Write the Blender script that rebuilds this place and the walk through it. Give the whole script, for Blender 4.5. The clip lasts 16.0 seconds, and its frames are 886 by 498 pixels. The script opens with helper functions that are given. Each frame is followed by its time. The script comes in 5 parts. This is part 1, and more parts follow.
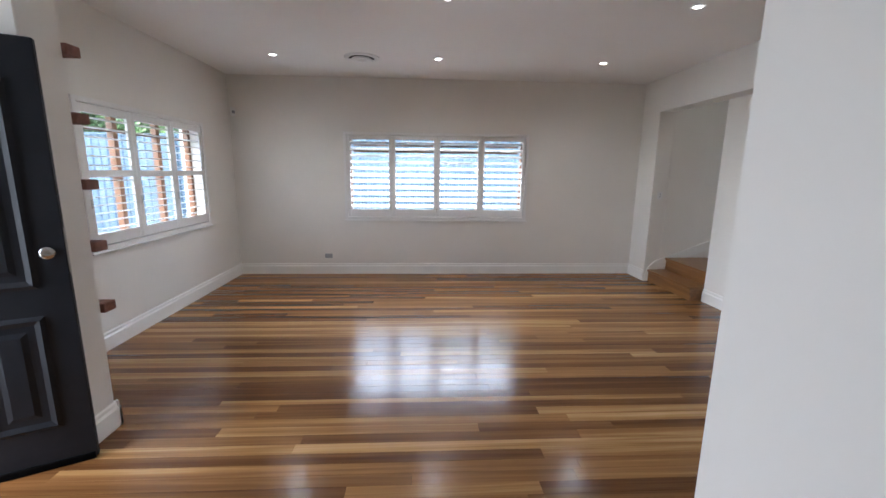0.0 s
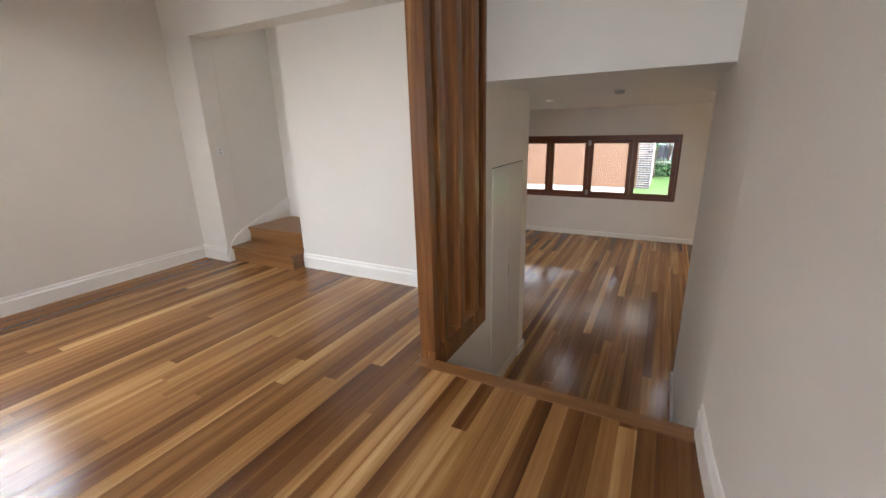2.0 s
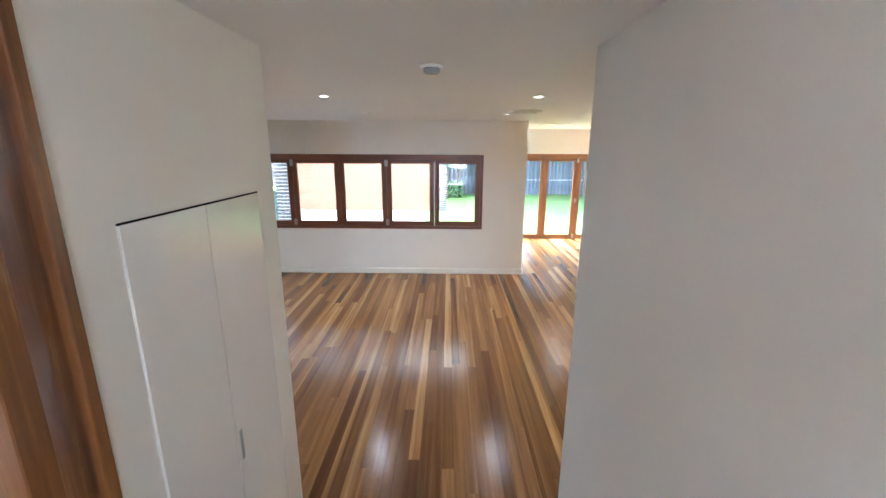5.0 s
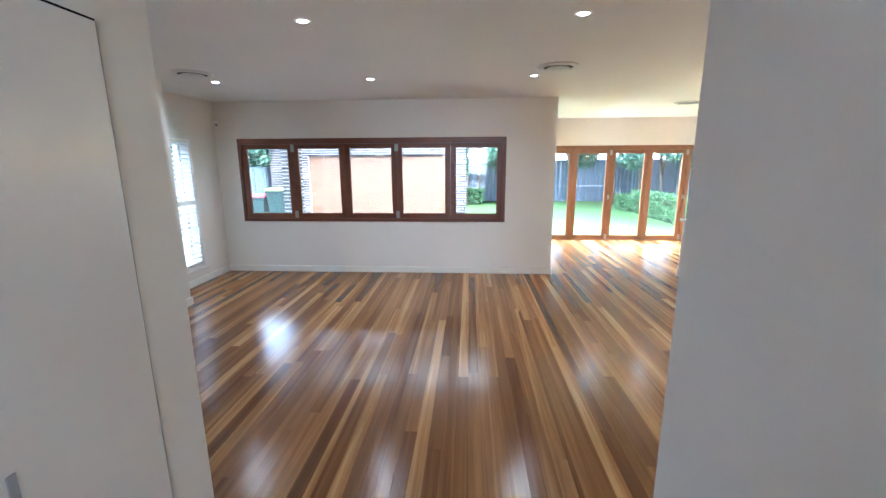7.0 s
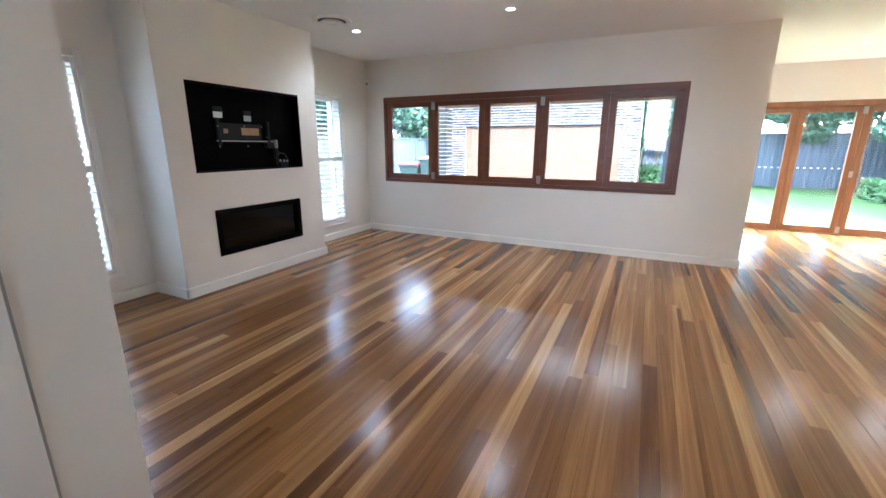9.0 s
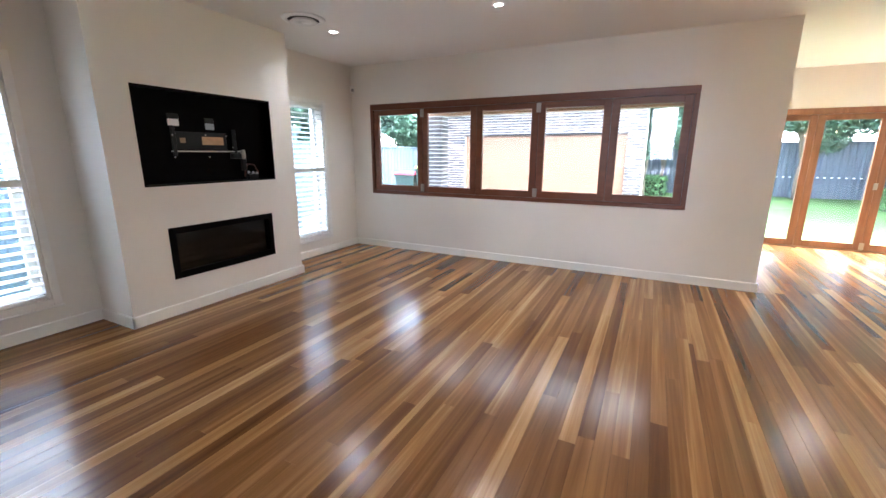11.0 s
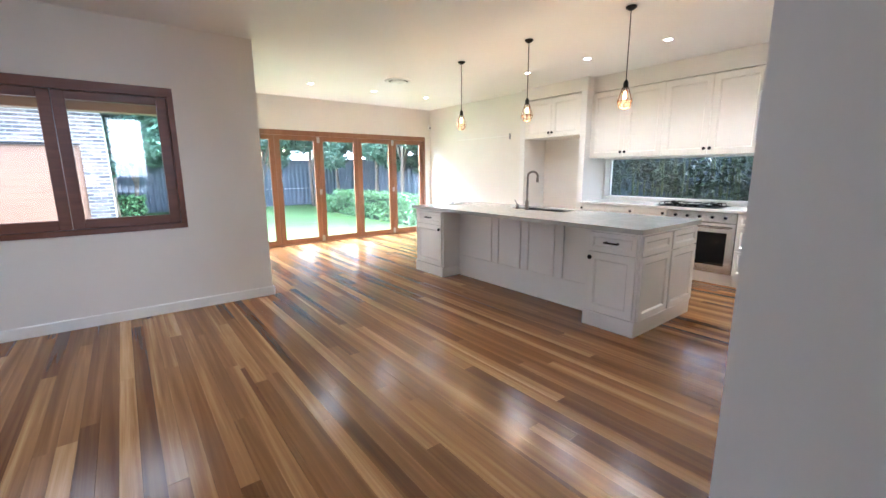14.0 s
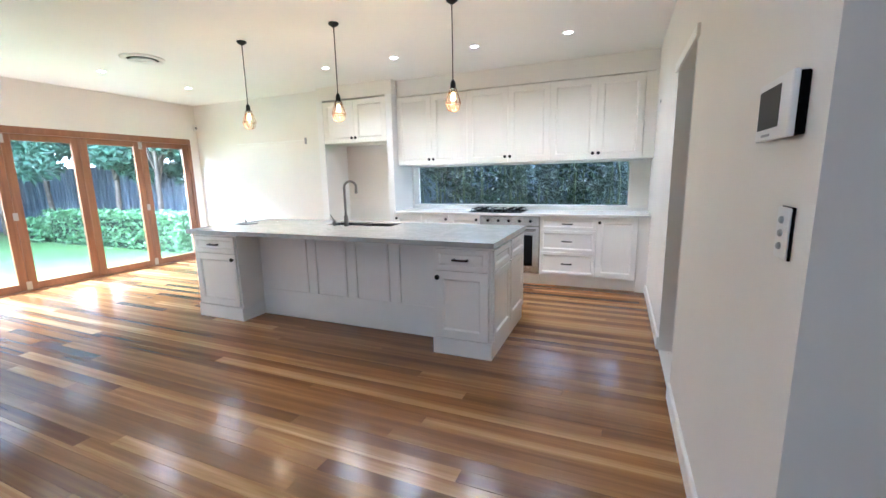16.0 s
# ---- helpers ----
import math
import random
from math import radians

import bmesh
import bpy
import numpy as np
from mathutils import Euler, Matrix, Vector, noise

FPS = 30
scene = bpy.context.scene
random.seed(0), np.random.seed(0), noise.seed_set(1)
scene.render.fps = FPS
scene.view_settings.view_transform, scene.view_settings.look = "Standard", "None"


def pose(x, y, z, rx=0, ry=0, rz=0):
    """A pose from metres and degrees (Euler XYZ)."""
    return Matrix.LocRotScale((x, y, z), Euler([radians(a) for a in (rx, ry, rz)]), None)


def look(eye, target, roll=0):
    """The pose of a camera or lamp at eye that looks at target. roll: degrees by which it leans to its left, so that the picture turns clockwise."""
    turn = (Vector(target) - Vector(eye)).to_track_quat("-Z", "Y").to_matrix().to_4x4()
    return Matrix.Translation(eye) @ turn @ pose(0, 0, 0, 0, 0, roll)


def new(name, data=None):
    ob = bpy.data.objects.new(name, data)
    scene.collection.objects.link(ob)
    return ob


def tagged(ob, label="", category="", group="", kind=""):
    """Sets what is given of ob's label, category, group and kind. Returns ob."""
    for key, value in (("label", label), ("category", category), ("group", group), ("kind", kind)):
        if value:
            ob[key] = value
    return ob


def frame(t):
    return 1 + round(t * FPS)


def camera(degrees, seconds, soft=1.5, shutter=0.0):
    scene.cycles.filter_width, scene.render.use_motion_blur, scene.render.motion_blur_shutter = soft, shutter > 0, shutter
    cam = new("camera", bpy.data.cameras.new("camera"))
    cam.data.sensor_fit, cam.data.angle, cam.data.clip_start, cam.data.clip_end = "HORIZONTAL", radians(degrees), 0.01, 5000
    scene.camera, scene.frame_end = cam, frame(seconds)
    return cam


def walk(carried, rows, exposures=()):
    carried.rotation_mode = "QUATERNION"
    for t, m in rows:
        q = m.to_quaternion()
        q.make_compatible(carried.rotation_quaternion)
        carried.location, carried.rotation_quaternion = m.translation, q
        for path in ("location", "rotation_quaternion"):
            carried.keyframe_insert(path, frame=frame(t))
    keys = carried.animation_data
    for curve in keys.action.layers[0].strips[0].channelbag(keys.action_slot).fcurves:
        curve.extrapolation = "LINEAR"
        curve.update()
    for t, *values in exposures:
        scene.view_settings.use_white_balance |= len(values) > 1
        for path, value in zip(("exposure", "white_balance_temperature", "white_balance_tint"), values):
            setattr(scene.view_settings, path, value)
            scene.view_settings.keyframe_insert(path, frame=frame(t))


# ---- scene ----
cam = camera(94.5, 16.0)
PATH = [
    (0, (0.216, 0.208, 1.593), (0.323, 2.171, 1.223), 0.7),
    (0.5, (0.249, 0.568, 1.607), (0.639, 2.493, 1.227), 0.2),
    (1, (0.455, 0.877, 1.521), (1.224, 2.673, 1.092), -0.8),
    (1.5, (0.532, 1.235, 1.516), (1.804, 2.692, 1.005), -1.3),
    (2, (0.659, 1.584, 1.494), (2.346, 2.493, 0.921), -1.6),
    (2.5, (1.015, 1.746, 1.448), (2.861, 2.194, 0.823), -1.6),
    (3, (1.351, 1.851, 1.432), (3.241, 1.987, 0.793), -1.2),
    (3.5, (1.734, 1.988, 1.436), (3.634, 1.943, 0.814), -0.7),
    (4, (2.107, 1.984, 1.4), (4.024, 1.94, 0.83), -0.0),
    (4.5, (2.459, 1.962, 1.41), (4.391, 1.944, 0.891), 0.4),
    (7, (3.546, 1.897, 0.825), (5.5, 2.02, 0.416), -0.3),
    (7.5, (3.745, 1.868, 0.757), (5.696, 2.01, 0.341), -0.6),
    (8, (3.935, 1.859, 0.608), (5.86, 2.165, 0.161), -0.9),
    (8.5, (4.1, 1.752, 0.49), (5.96, 2.323, 0.025), -0.1),
    (9, (4.252, 1.661, 0.491), (5.992, 2.515, -0.001), 0.2),
    (11.5, (4.818, 1.679, 0.532), (6.558, 2.556, 0.083), 0.2),
    (12, (4.794, 1.795, 0.55), (6.685, 2.259, 0.09), -0.1),
    (12.5, (4.82, 1.853, 0.511), (6.769, 1.873, 0.06), -0.2),
    (13, (4.872, 1.849, 0.499), (6.774, 1.408, 0.065), -0.7),
    (13.5, (5.062, 1.843, 0.466), (6.809, 0.958, 0.06), 0.1),
    (14, (5.281, 1.8, 0.44), (6.835, 0.598, 0.066), -0.4),
    (14.5, (5.585, 1.788, 0.44), (6.932, 0.353, 0.083), -0.9),
    (15, (5.751, 1.708, 0.426), (6.905, 0.112, 0.081), -1.2),
    (15.5, (5.926, 1.539, 0.43), (6.896, -0.177, 0.089), -1.4),
    (16, (6.035, 1.424, 0.455), (6.808, -0.387, 0.106), -1.2),
]
walk(cam, [(t, look(eye, target, roll)) for t, eye, target, roll in PATH], exposures=[(0, 4.4, 5800, 12), (1, 4.55, 5900, 12), (2, 4.9, 6350, 13), (2.5, 5.25, 5900, 9), (3.5, 5.6, 5700, 8), (4.5, 5.85, 5600, 9), (7, 5.7, 5150, 8), (9, 5.8, 5300, 10), (11.5, 5.75, 5700, 13), (12.5, 5.45, 5400, 13), (14.5, 5.4, 5150, 12), (16, 5.45, 4850, 9)])

# ---- world and sun ----
world = bpy.data.worlds.new("world")
scene.world = world
world.use_nodes = True
wn, wl = world.node_tree.nodes, world.node_tree.links
wn.clear()
w_out, w_bg, w_sky = wn.new("ShaderNodeOutputWorld"), wn.new("ShaderNodeBackground"), wn.new("ShaderNodeTexSky")
w_sky.sky_type = "NISHITA"
w_sky.sun_disc = False
w_sky.sun_elevation, w_sky.sun_rotation = radians(55), radians(210)
w_sky.dust_density, w_sky.air_density = 1.5, 1.0
w_bg.inputs["Strength"].default_value = 0.085
w_mix, w_cloud, w_range = wn.new("ShaderNodeMix"), wn.new("ShaderNodeTexNoise"), wn.new("ShaderNodeMapRange")
w_cloud.inputs["Scale"].default_value, w_cloud.inputs["Detail"].default_value = 2.5, 6.0
w_range.inputs["From Min"].default_value, w_range.inputs["From Max"].default_value = 0.3, 0.7
w_range.inputs["To Min"].default_value, w_range.inputs["To Max"].default_value = 0.45, 0.95
w_mix.data_type = "RGBA"
w_mix.inputs[7].default_value = (5.0, 5.2, 5.5, 1)
wl.new(w_cloud.outputs["Fac"], w_range.inputs["Value"])
wl.new(w_range.outputs["Result"], w_mix.inputs["Factor"])
wl.new(w_sky.outputs["Color"], w_mix.inputs[6])
wl.new(w_mix.outputs[2], w_bg.inputs["Color"])
wl.new(w_bg.outputs["Background"], w_out.inputs["Surface"])
sun = new("sun", bpy.data.lights.new("sun", "SUN"))
sun.data.energy, sun.data.angle, sun.data.color = 0.5, radians(25), (1.0, 0.96, 0.9)
sun.matrix_world = look((0, 0, 30), (-math.sin(radians(210)), -math.cos(radians(210)), 30 - math.tan(radians(55))))
SPOT_WATTS, SPOT_WATTS_LOW, SPOT_WATTS_KITCHEN = 1.2, 0.8, 1.5


def sky_fill_lamp(name, eye, target, width, height, watts, color=(0.93, 0.97, 1.0), spread=180):
    """An area lamp added outside an opening, out of view, to strengthen the sky's daylight."""
    lamp = new(name, bpy.data.lights.new(name, "AREA"))
    lamp.data.shape, lamp.data.size, lamp.data.size_y = "RECTANGLE", width, height
    lamp.data.energy, lamp.data.color = watts, color
    lamp.data.spread = radians(spread)
    lamp.matrix_world = look(eye, target)


sky_fill_lamp("sky_folding_doors", (13.95, -1.7, 2.0), (12.2, -1.7, -0.9), 4.2, 1.0, 60)
sky_fill_lamp("sky_folding_window", (10.75, 3.47, 1.48), (8.6, 3.2, 0.2), 4.0, 0.5, 1.2)
sky_fill_lamp("sky_left_window", (-5.6, 4.75, 1.9), (3.8, 4.1, 0.8), 2.4, 1.4, 1.0, spread=60)
sky_fill_lamp("sky_back_window", (0.45, 7.35, 2.75), (0.45, 4.4, 0.4), 2.9, 0.9, 26)
sky_fill_lamp("sky_tall_window", (5.80, 6.75, 1.75), (5.8, 3.0, 0.0), 0.8, 0.8, 1.5)
# unseen warm lamp added to brighten the stairwell; no stair window is known
sky_fill_lamp("stair_fill_lamp", (4.78, 4.3, 3.88), (3.9, 5.4, 1.5), 0.4, 0.35, 1.0, (1.0, 0.93, 0.84))
sky_fill_lamp("sky_front_door", (-2.95, 1.48, 1.25), (3.8, 3.8, 0.7), 0.9, 1.9, 2.4)


# ---- materials ----
def mat_base(name):
    m = bpy.data.materials.new(name)
    m.use_nodes = True
    nt = m.node_tree
    return m, nt, nt.nodes["Principled BSDF"]


def node(nt, kind, **values):
    n = nt.nodes.new(kind)
    for k, v in values.items():
        n.inputs[k].default_value = v
    return n


def ramp(nt, fac, stops):
    r = nt.nodes.new("ShaderNodeValToRGB")
    while len(r.color_ramp.elements) < len(stops):
        r.color_ramp.elements.new(0.5)
    for e, (p, c) in zip(r.color_ramp.elements, stops):
        e.position, e.color = p, (*c, 1)
    nt.links.new(fac, r.inputs["Fac"])
    return r.outputs["Color"]


def plain(name, color, rough=0.5, metal=0.0, vary=0.06, scale=3.0, bump=0.0, bump_scale=60.0, coat=0.0, spec=0.5):
    """A surface with a slow tone variation and a fine relief."""
    m, nt, b = mat_base(name)
    geo = nt.nodes.new("ShaderNodeNewGeometry")
    n1 = node(nt, "ShaderNodeTexNoise", Scale=scale, Detail=5.0)
    nt.links.new(geo.outputs["Position"], n1.inputs["Vector"])
    lo = tuple(max(c * (1 - vary), 0) for c in color)
    hi = tuple(min(c * (1 + vary), 1) for c in color)
    nt.links.new(ramp(nt, n1.outputs["Fac"], [(0.3, lo), (0.7, hi)]), b.inputs["Base Color"])
    b.inputs["Roughness"].default_value, b.inputs["Metallic"].default_value = rough, metal
    b.inputs["Coat Weight"].default_value = coat
    b.inputs["Specular IOR Level"].default_value = spec
    if bump:
        n2 = node(nt, "ShaderNodeTexNoise", Scale=bump_scale, Detail=4.0)
        nt.links.new(geo.outputs["Position"], n2.inputs["Vector"])
        bp = node(nt, "ShaderNodeBump", Strength=bump, Distance=0.01)
        nt.links.new(n2.outputs["Fac"], bp.inputs["Height"])
        nt.links.new(bp.outputs["Normal"], b.inputs["Normal"])
    return m


def wood(name, stops, axis="X", rough=0.3, island=False, random_tone=True, grain=1.0, coat=0.0, coat_rough=0.1, bump=0.05, tone_amp=0.46, grain_amp=1.0, spec=0.5, stretch=0.7):
    """Timber with grain along an axis; each piece takes its own tone."""
    m, nt, b = mat_base(name)
    geo = nt.nodes.new("ShaderNodeNewGeometry")
    if island:
        rnd = geo.outputs["Random Per Island"]
    else:
        rnd = nt.nodes.new("ShaderNodeObjectInfo").outputs["Random"]
    off = node(nt, "ShaderNodeMath"); off.operation = "MULTIPLY"; off.inputs[1].default_value = 37.0
    nt.links.new(rnd, off.inputs[0])
    add = nt.nodes.new("ShaderNodeVectorMath"); add.operation = "ADD"
    nt.links.new(geo.outputs["Position"], add.inputs[0]); nt.links.new(off.outputs[0], add.inputs[1])
    mp = nt.nodes.new("ShaderNodeMapping")
    mp.inputs["Scale"].default_value = {"X": (stretch, 14, 14), "Y": (14, stretch, 14), "Z": (14, 14, stretch)}[axis]
    nt.links.new(add.outputs[0], mp.inputs["Vector"])
    n1 = node(nt, "ShaderNodeTexNoise", Scale=1.6 * grain, Detail=6.0, Roughness=0.62, Distortion=0.4)
    nt.links.new(mp.outputs[0], n1.inputs["Vector"])
    n2 = node(nt, "ShaderNodeTexNoise", Scale=9.0 * grain, Detail=3.0)
    nt.links.new(mp.outputs[0], n2.inputs["Vector"])
    tone = nt.nodes.new("ShaderNodeMath"); tone.operation = "MULTIPLY_ADD"
    tone.inputs[1].default_value, tone.inputs[2].default_value = (tone_amp, 0.5 - 0.5 * grain_amp - 0.5 * tone_amp) if random_tone else (0.15, -0.07)
    nt.links.new(rnd, tone.inputs[0])
    mx = nt.nodes.new("ShaderNodeMath"); mx.operation = "MULTIPLY_ADD"
    mx.inputs[1].default_value = grain_amp
    nt.links.new(n1.outputs["Fac"], mx.inputs[0])
    nt.links.new(tone.outputs[0], mx.inputs[2])
    fine = nt.nodes.new("ShaderNodeMath"); fine.operation = "MULTIPLY_ADD"; fine.inputs[1].default_value, fine.inputs[2].default_value = 0.10, -0.05
    nt.links.new(n2.outputs["Fac"], fine.inputs[0])
    sm = nt.nodes.new("ShaderNodeMath"); sm.operation = "ADD"; sm.use_clamp = True
    nt.links.new(mx.outputs[0], sm.inputs[0]); nt.links.new(fine.outputs[0], sm.inputs[1])
    nt.links.new(ramp(nt, sm.outputs[0], stops), b.inputs["Base Color"])
    rr = nt.nodes.new("ShaderNodeMath"); rr.operation = "MULTIPLY_ADD"; rr.inputs[1].default_value, rr.inputs[2].default_value = 0.12, rough - 0.06
    nt.links.new(n2.outputs["Fac"], rr.inputs[0]); nt.links.new(rr.outputs[0], b.inputs["Roughness"])
    b.inputs["Coat Weight"].default_value, b.inputs["Coat Roughness"].default_value = coat, coat_rough
    b.inputs["Specular IOR Level"].default_value = spec
    bp = node(nt, "ShaderNodeBump", Strength=bump, Distance=0.004)
    nt.links.new(n2.outputs["Fac"], bp.inputs["Height"])
    nt.links.new(bp.outputs["Normal"], b.inputs["Normal"])
    return m


FLOOR_STOPS = [(0.14, (0.070, 0.025, 0.009)), (0.32, (0.130, 0.053, 0.017)), (0.48, (0.215, 0.097, 0.031)), (0.62, (0.31, 0.155, 0.052)), (0.74, (0.46, 0.26, 0.103)), (0.90, (0.64, 0.42, 0.20))]
M_FLOOR = wood("polished hardwood board", FLOOR_STOPS, "X", 0.36, coat=0.85, coat_rough=0.20, bump=0.03, spec=0.0, grain=0.6, tone_amp=0.42, grain_amp=0.85, stretch=0.40)
M_FLOOR_J = wood("polished hardwood boards joined", FLOOR_STOPS, "X", 0.36, island=True, coat=0.85, coat_rough=0.20, bump=0.03, spec=0.0, grain=0.6, tone_amp=0.42, grain_amp=0.85, stretch=0.40)
M_TREAD = wood("stair timber", [(0.0, (0.11, 0.044, 0.014)), (0.5, (0.24, 0.108, 0.034)), (1.0, (0.42, 0.21, 0.07))], "Y", 0.34, random_tone=False, coat=0.3, coat_rough=0.26)
M_SCREEN = wood("oiled screen timber", [(0.15, (0.055, 0.016, 0.005)), (0.42, (0.135, 0.046, 0.012)), (0.64, (0.22, 0.088, 0.024)), (0.76, (0.40, 0.20, 0.068)), (0.88, (0.60, 0.39, 0.18))], "Z", 0.35, coat=0.2)
M_CEDAR = wood("cedar window timber", [(0.0, (0.075, 0.022, 0.010)), (0.5, (0.14, 0.044, 0.019)), (1.0, (0.22, 0.078, 0.034))], "Y", 0.38, random_tone=False)
M_CEDAR_Z = wood("cedar door timber", [(0.0, (0.14, 0.058, 0.026)), (0.5, (0.24, 0.108, 0.050)), (1.0, (0.35, 0.175, 0.085))], "Z", 0.38, random_tone=False)
M_SASH = wood("stained sash timber", [(0.0, (0.10, 0.045, 0.02)), (1.0, (0.26, 0.12, 0.055))], "Z", 0.4, random_tone=False)
M_WALL = plain("warm white wall paint", (0.80, 0.775, 0.725), 0.6, vary=0.025, scale=1.2, bump=0.04, bump_scale=180)
M_CEIL = plain("white ceiling paint", (0.85, 0.84, 0.82), 0.75, vary=0.02, scale=0.8, bump=0.02, bump_scale=150)
M_TRIM = plain("gloss white trim paint", (0.86, 0.85, 0.81), 0.3, vary=0.02, scale=4)
M_SHUT = plain("white shutter paint", (0.82, 0.81, 0.79), 0.35, vary=0.02, scale=6)
M_CAB = plain("satin white cabinet paint", (0.86, 0.85, 0.83), 0.2, vary=0.015, scale=3)
M_CUP = plain("gloss white door paint", (0.80, 0.785, 0.755), 0.15, vary=0.015, scale=3, bump=0.02, bump_scale=9)
M_UCAB = plain("cream white cabinet paint", (0.85, 0.83, 0.77), 0.32, vary=0.015, scale=3)
M_BLACK = plain("black metal", (0.012, 0.012, 0.013), 0.35, 0.6)
M_BLACKP = plain("matt black board", (0.0016, 0.0016, 0.0017), 0.6, vary=0.2, spec=0.04)
M_DOORP = plain("charcoal door paint", (0.012, 0.014, 0.019), 0.5, vary=0.15, scale=8, bump=0.05, spec=0.25)
M_CHROME = plain("brushed steel", (0.55, 0.54, 0.52), 0.25, 1.0, vary=0.05, scale=20)
M_NICKEL = plain("brushed nickel", (0.42, 0.40, 0.37), 0.3, 1.0, vary=0.05, scale=20)
M_GUN = plain("dark brushed nickel", (0.20, 0.19, 0.18), 0.3, 1.0, vary=0.05, scale=20)
M_BRASS = plain("aged brass wire", (0.20, 0.095, 0.04), 0.35, 1.0, vary=0.1, scale=30)
M_PLASTIC = plain("white plastic", (0.80, 0.80, 0.79), 0.35, vary=0.01)
M_GREYP = plain("grey plastic", (0.32, 0.33, 0.35), 0.4, vary=0.05)
M_SCRN = plain("dark glass screen", (0.004, 0.0036, 0.0034), 0.08, vary=0.05, spec=0.2)
M_DISP = plain("unlit display", (0.012, 0.013, 0.014), 0.4, vary=0.05, spec=0.12)
M_BRICKP = plain("raw brown brick", (0.19, 0.085, 0.06), 0.85, vary=0.25, scale=25, bump=0.4, bump_scale=60)
M_FENCE = plain("blue grey steel fence", (0.085, 0.108, 0.138), 0.5, vary=0.08, scale=2)
M_FENCEL = plain("pale grey steel fence", (0.075, 0.100, 0.120), 0.5, vary=0.06, scale=2)
M_FENCEB = plain("mid grey steel fence", (0.075, 0.115, 0.155), 0.5, vary=0.06, scale=2)
M_CONC = plain("concrete paving", (0.22, 0.215, 0.205), 0.85, vary=0.12, scale=2.5, bump=0.2, bump_scale=40)
M_DRIVE = plain("dark front paving", (0.07, 0.072, 0.075), 0.85, vary=0.15, scale=2.5, bump=0.2, bump_scale=40)
M_VENT_SHADE = plain("painted duct shade", (0.06, 0.06, 0.062), 0.7)
M_BARK = plain("grey brown bark", (0.16, 0.125, 0.095), 0.9, vary=0.3, scale=9, bump=0.6, bump_scale=25)
M_SOIL_SHADE = plain("near-black soil and hedge shade", (0.012, 0.022, 0.010), 0.95, vary=0.3, scale=6)
M_ROOF = plain("dark roof tile", (0.06, 0.058, 0.06), 0.7, vary=0.15, scale=4)
M_RED = plain("red plastic lid", (0.42, 0.03, 0.05), 0.4)
M_GREEN = plain("green yellow plastic lid", (0.30, 0.42, 0.05), 0.4)
M_BIN = plain("dark green plastic bin", (0.025, 0.05, 0.045), 0.45)
M_BEAM = wood("orange stained timber", [(0.0, (0.20, 0.085, 0.035)), (1.0, (0.34, 0.165, 0.075))], "Y", 0.45, random_tone=False)
M_ROLL = wood("honey timber garage slat", [(0.0, (0.150, 0.078, 0.045)), (0.5, (0.172, 0.091, 0.053)), (1.0, (0.192, 0.104, 0.061))], "Y", 0.5, random_tone=True)


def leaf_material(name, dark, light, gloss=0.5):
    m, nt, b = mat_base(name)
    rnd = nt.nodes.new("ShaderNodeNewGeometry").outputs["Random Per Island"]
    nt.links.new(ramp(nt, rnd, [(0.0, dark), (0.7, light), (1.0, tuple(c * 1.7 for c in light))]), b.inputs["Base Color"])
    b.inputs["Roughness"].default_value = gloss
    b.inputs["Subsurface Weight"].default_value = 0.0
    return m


M_LEAF = leaf_material("tree leaf", (0.022, 0.056, 0.036), (0.068, 0.135, 0.085))
M_HEDGE = leaf_material("hedge leaf", (0.04, 0.095, 0.035), (0.10, 0.20, 0.08))
M_STREET = leaf_material("street tree leaf", (0.05, 0.10, 0.035), (0.16, 0.25, 0.09))
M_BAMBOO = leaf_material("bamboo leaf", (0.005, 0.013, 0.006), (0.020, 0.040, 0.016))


def lawn_material():
    m, nt, b = mat_base("mown lawn")
    geo = nt.nodes.new("ShaderNodeNewGeometry")
    n1 = node(nt, "ShaderNodeTexNoise", Scale=0.6, Detail=4.0)
    n2 = node(nt, "ShaderNodeTexNoise", Scale=45.0, Detail=5.0, Roughness=0.7)
    for n in (n1, n2):
        nt.links.new(geo.outputs["Position"], n.inputs["Vector"])
    mixf = nt.nodes.new("ShaderNodeMath"); mixf.operation = "MULTIPLY_ADD"; mixf.inputs[1].default_value = 0.5
    half = nt.nodes.new("ShaderNodeMath"); half.operation = "MULTIPLY"; half.inputs[1].default_value = 0.5
    nt.links.new(n2.outputs["Fac"], half.inputs[0])
    nt.links.new(n1.outputs["Fac"], mixf.inputs[0]); nt.links.new(half.outputs[0], mixf.inputs[2])
    nt.links.new(ramp(nt, mixf.outputs[0], [(0.25, (0.042, 0.092, 0.018)), (0.5, (0.056, 0.118, 0.026)), (0.75, (0.076, 0.142, 0.038))]), b.inputs["Base Color"])
    b.inputs["Roughness"].default_value = 0.9
    bp = node(nt, "ShaderNodeBump", Strength=0.7, Distance=0.03)
    nt.links.new(n2.outputs["Fac"], bp.inputs["Height"]); nt.links.new(bp.outputs["Normal"], b.inputs["Normal"])
    return m


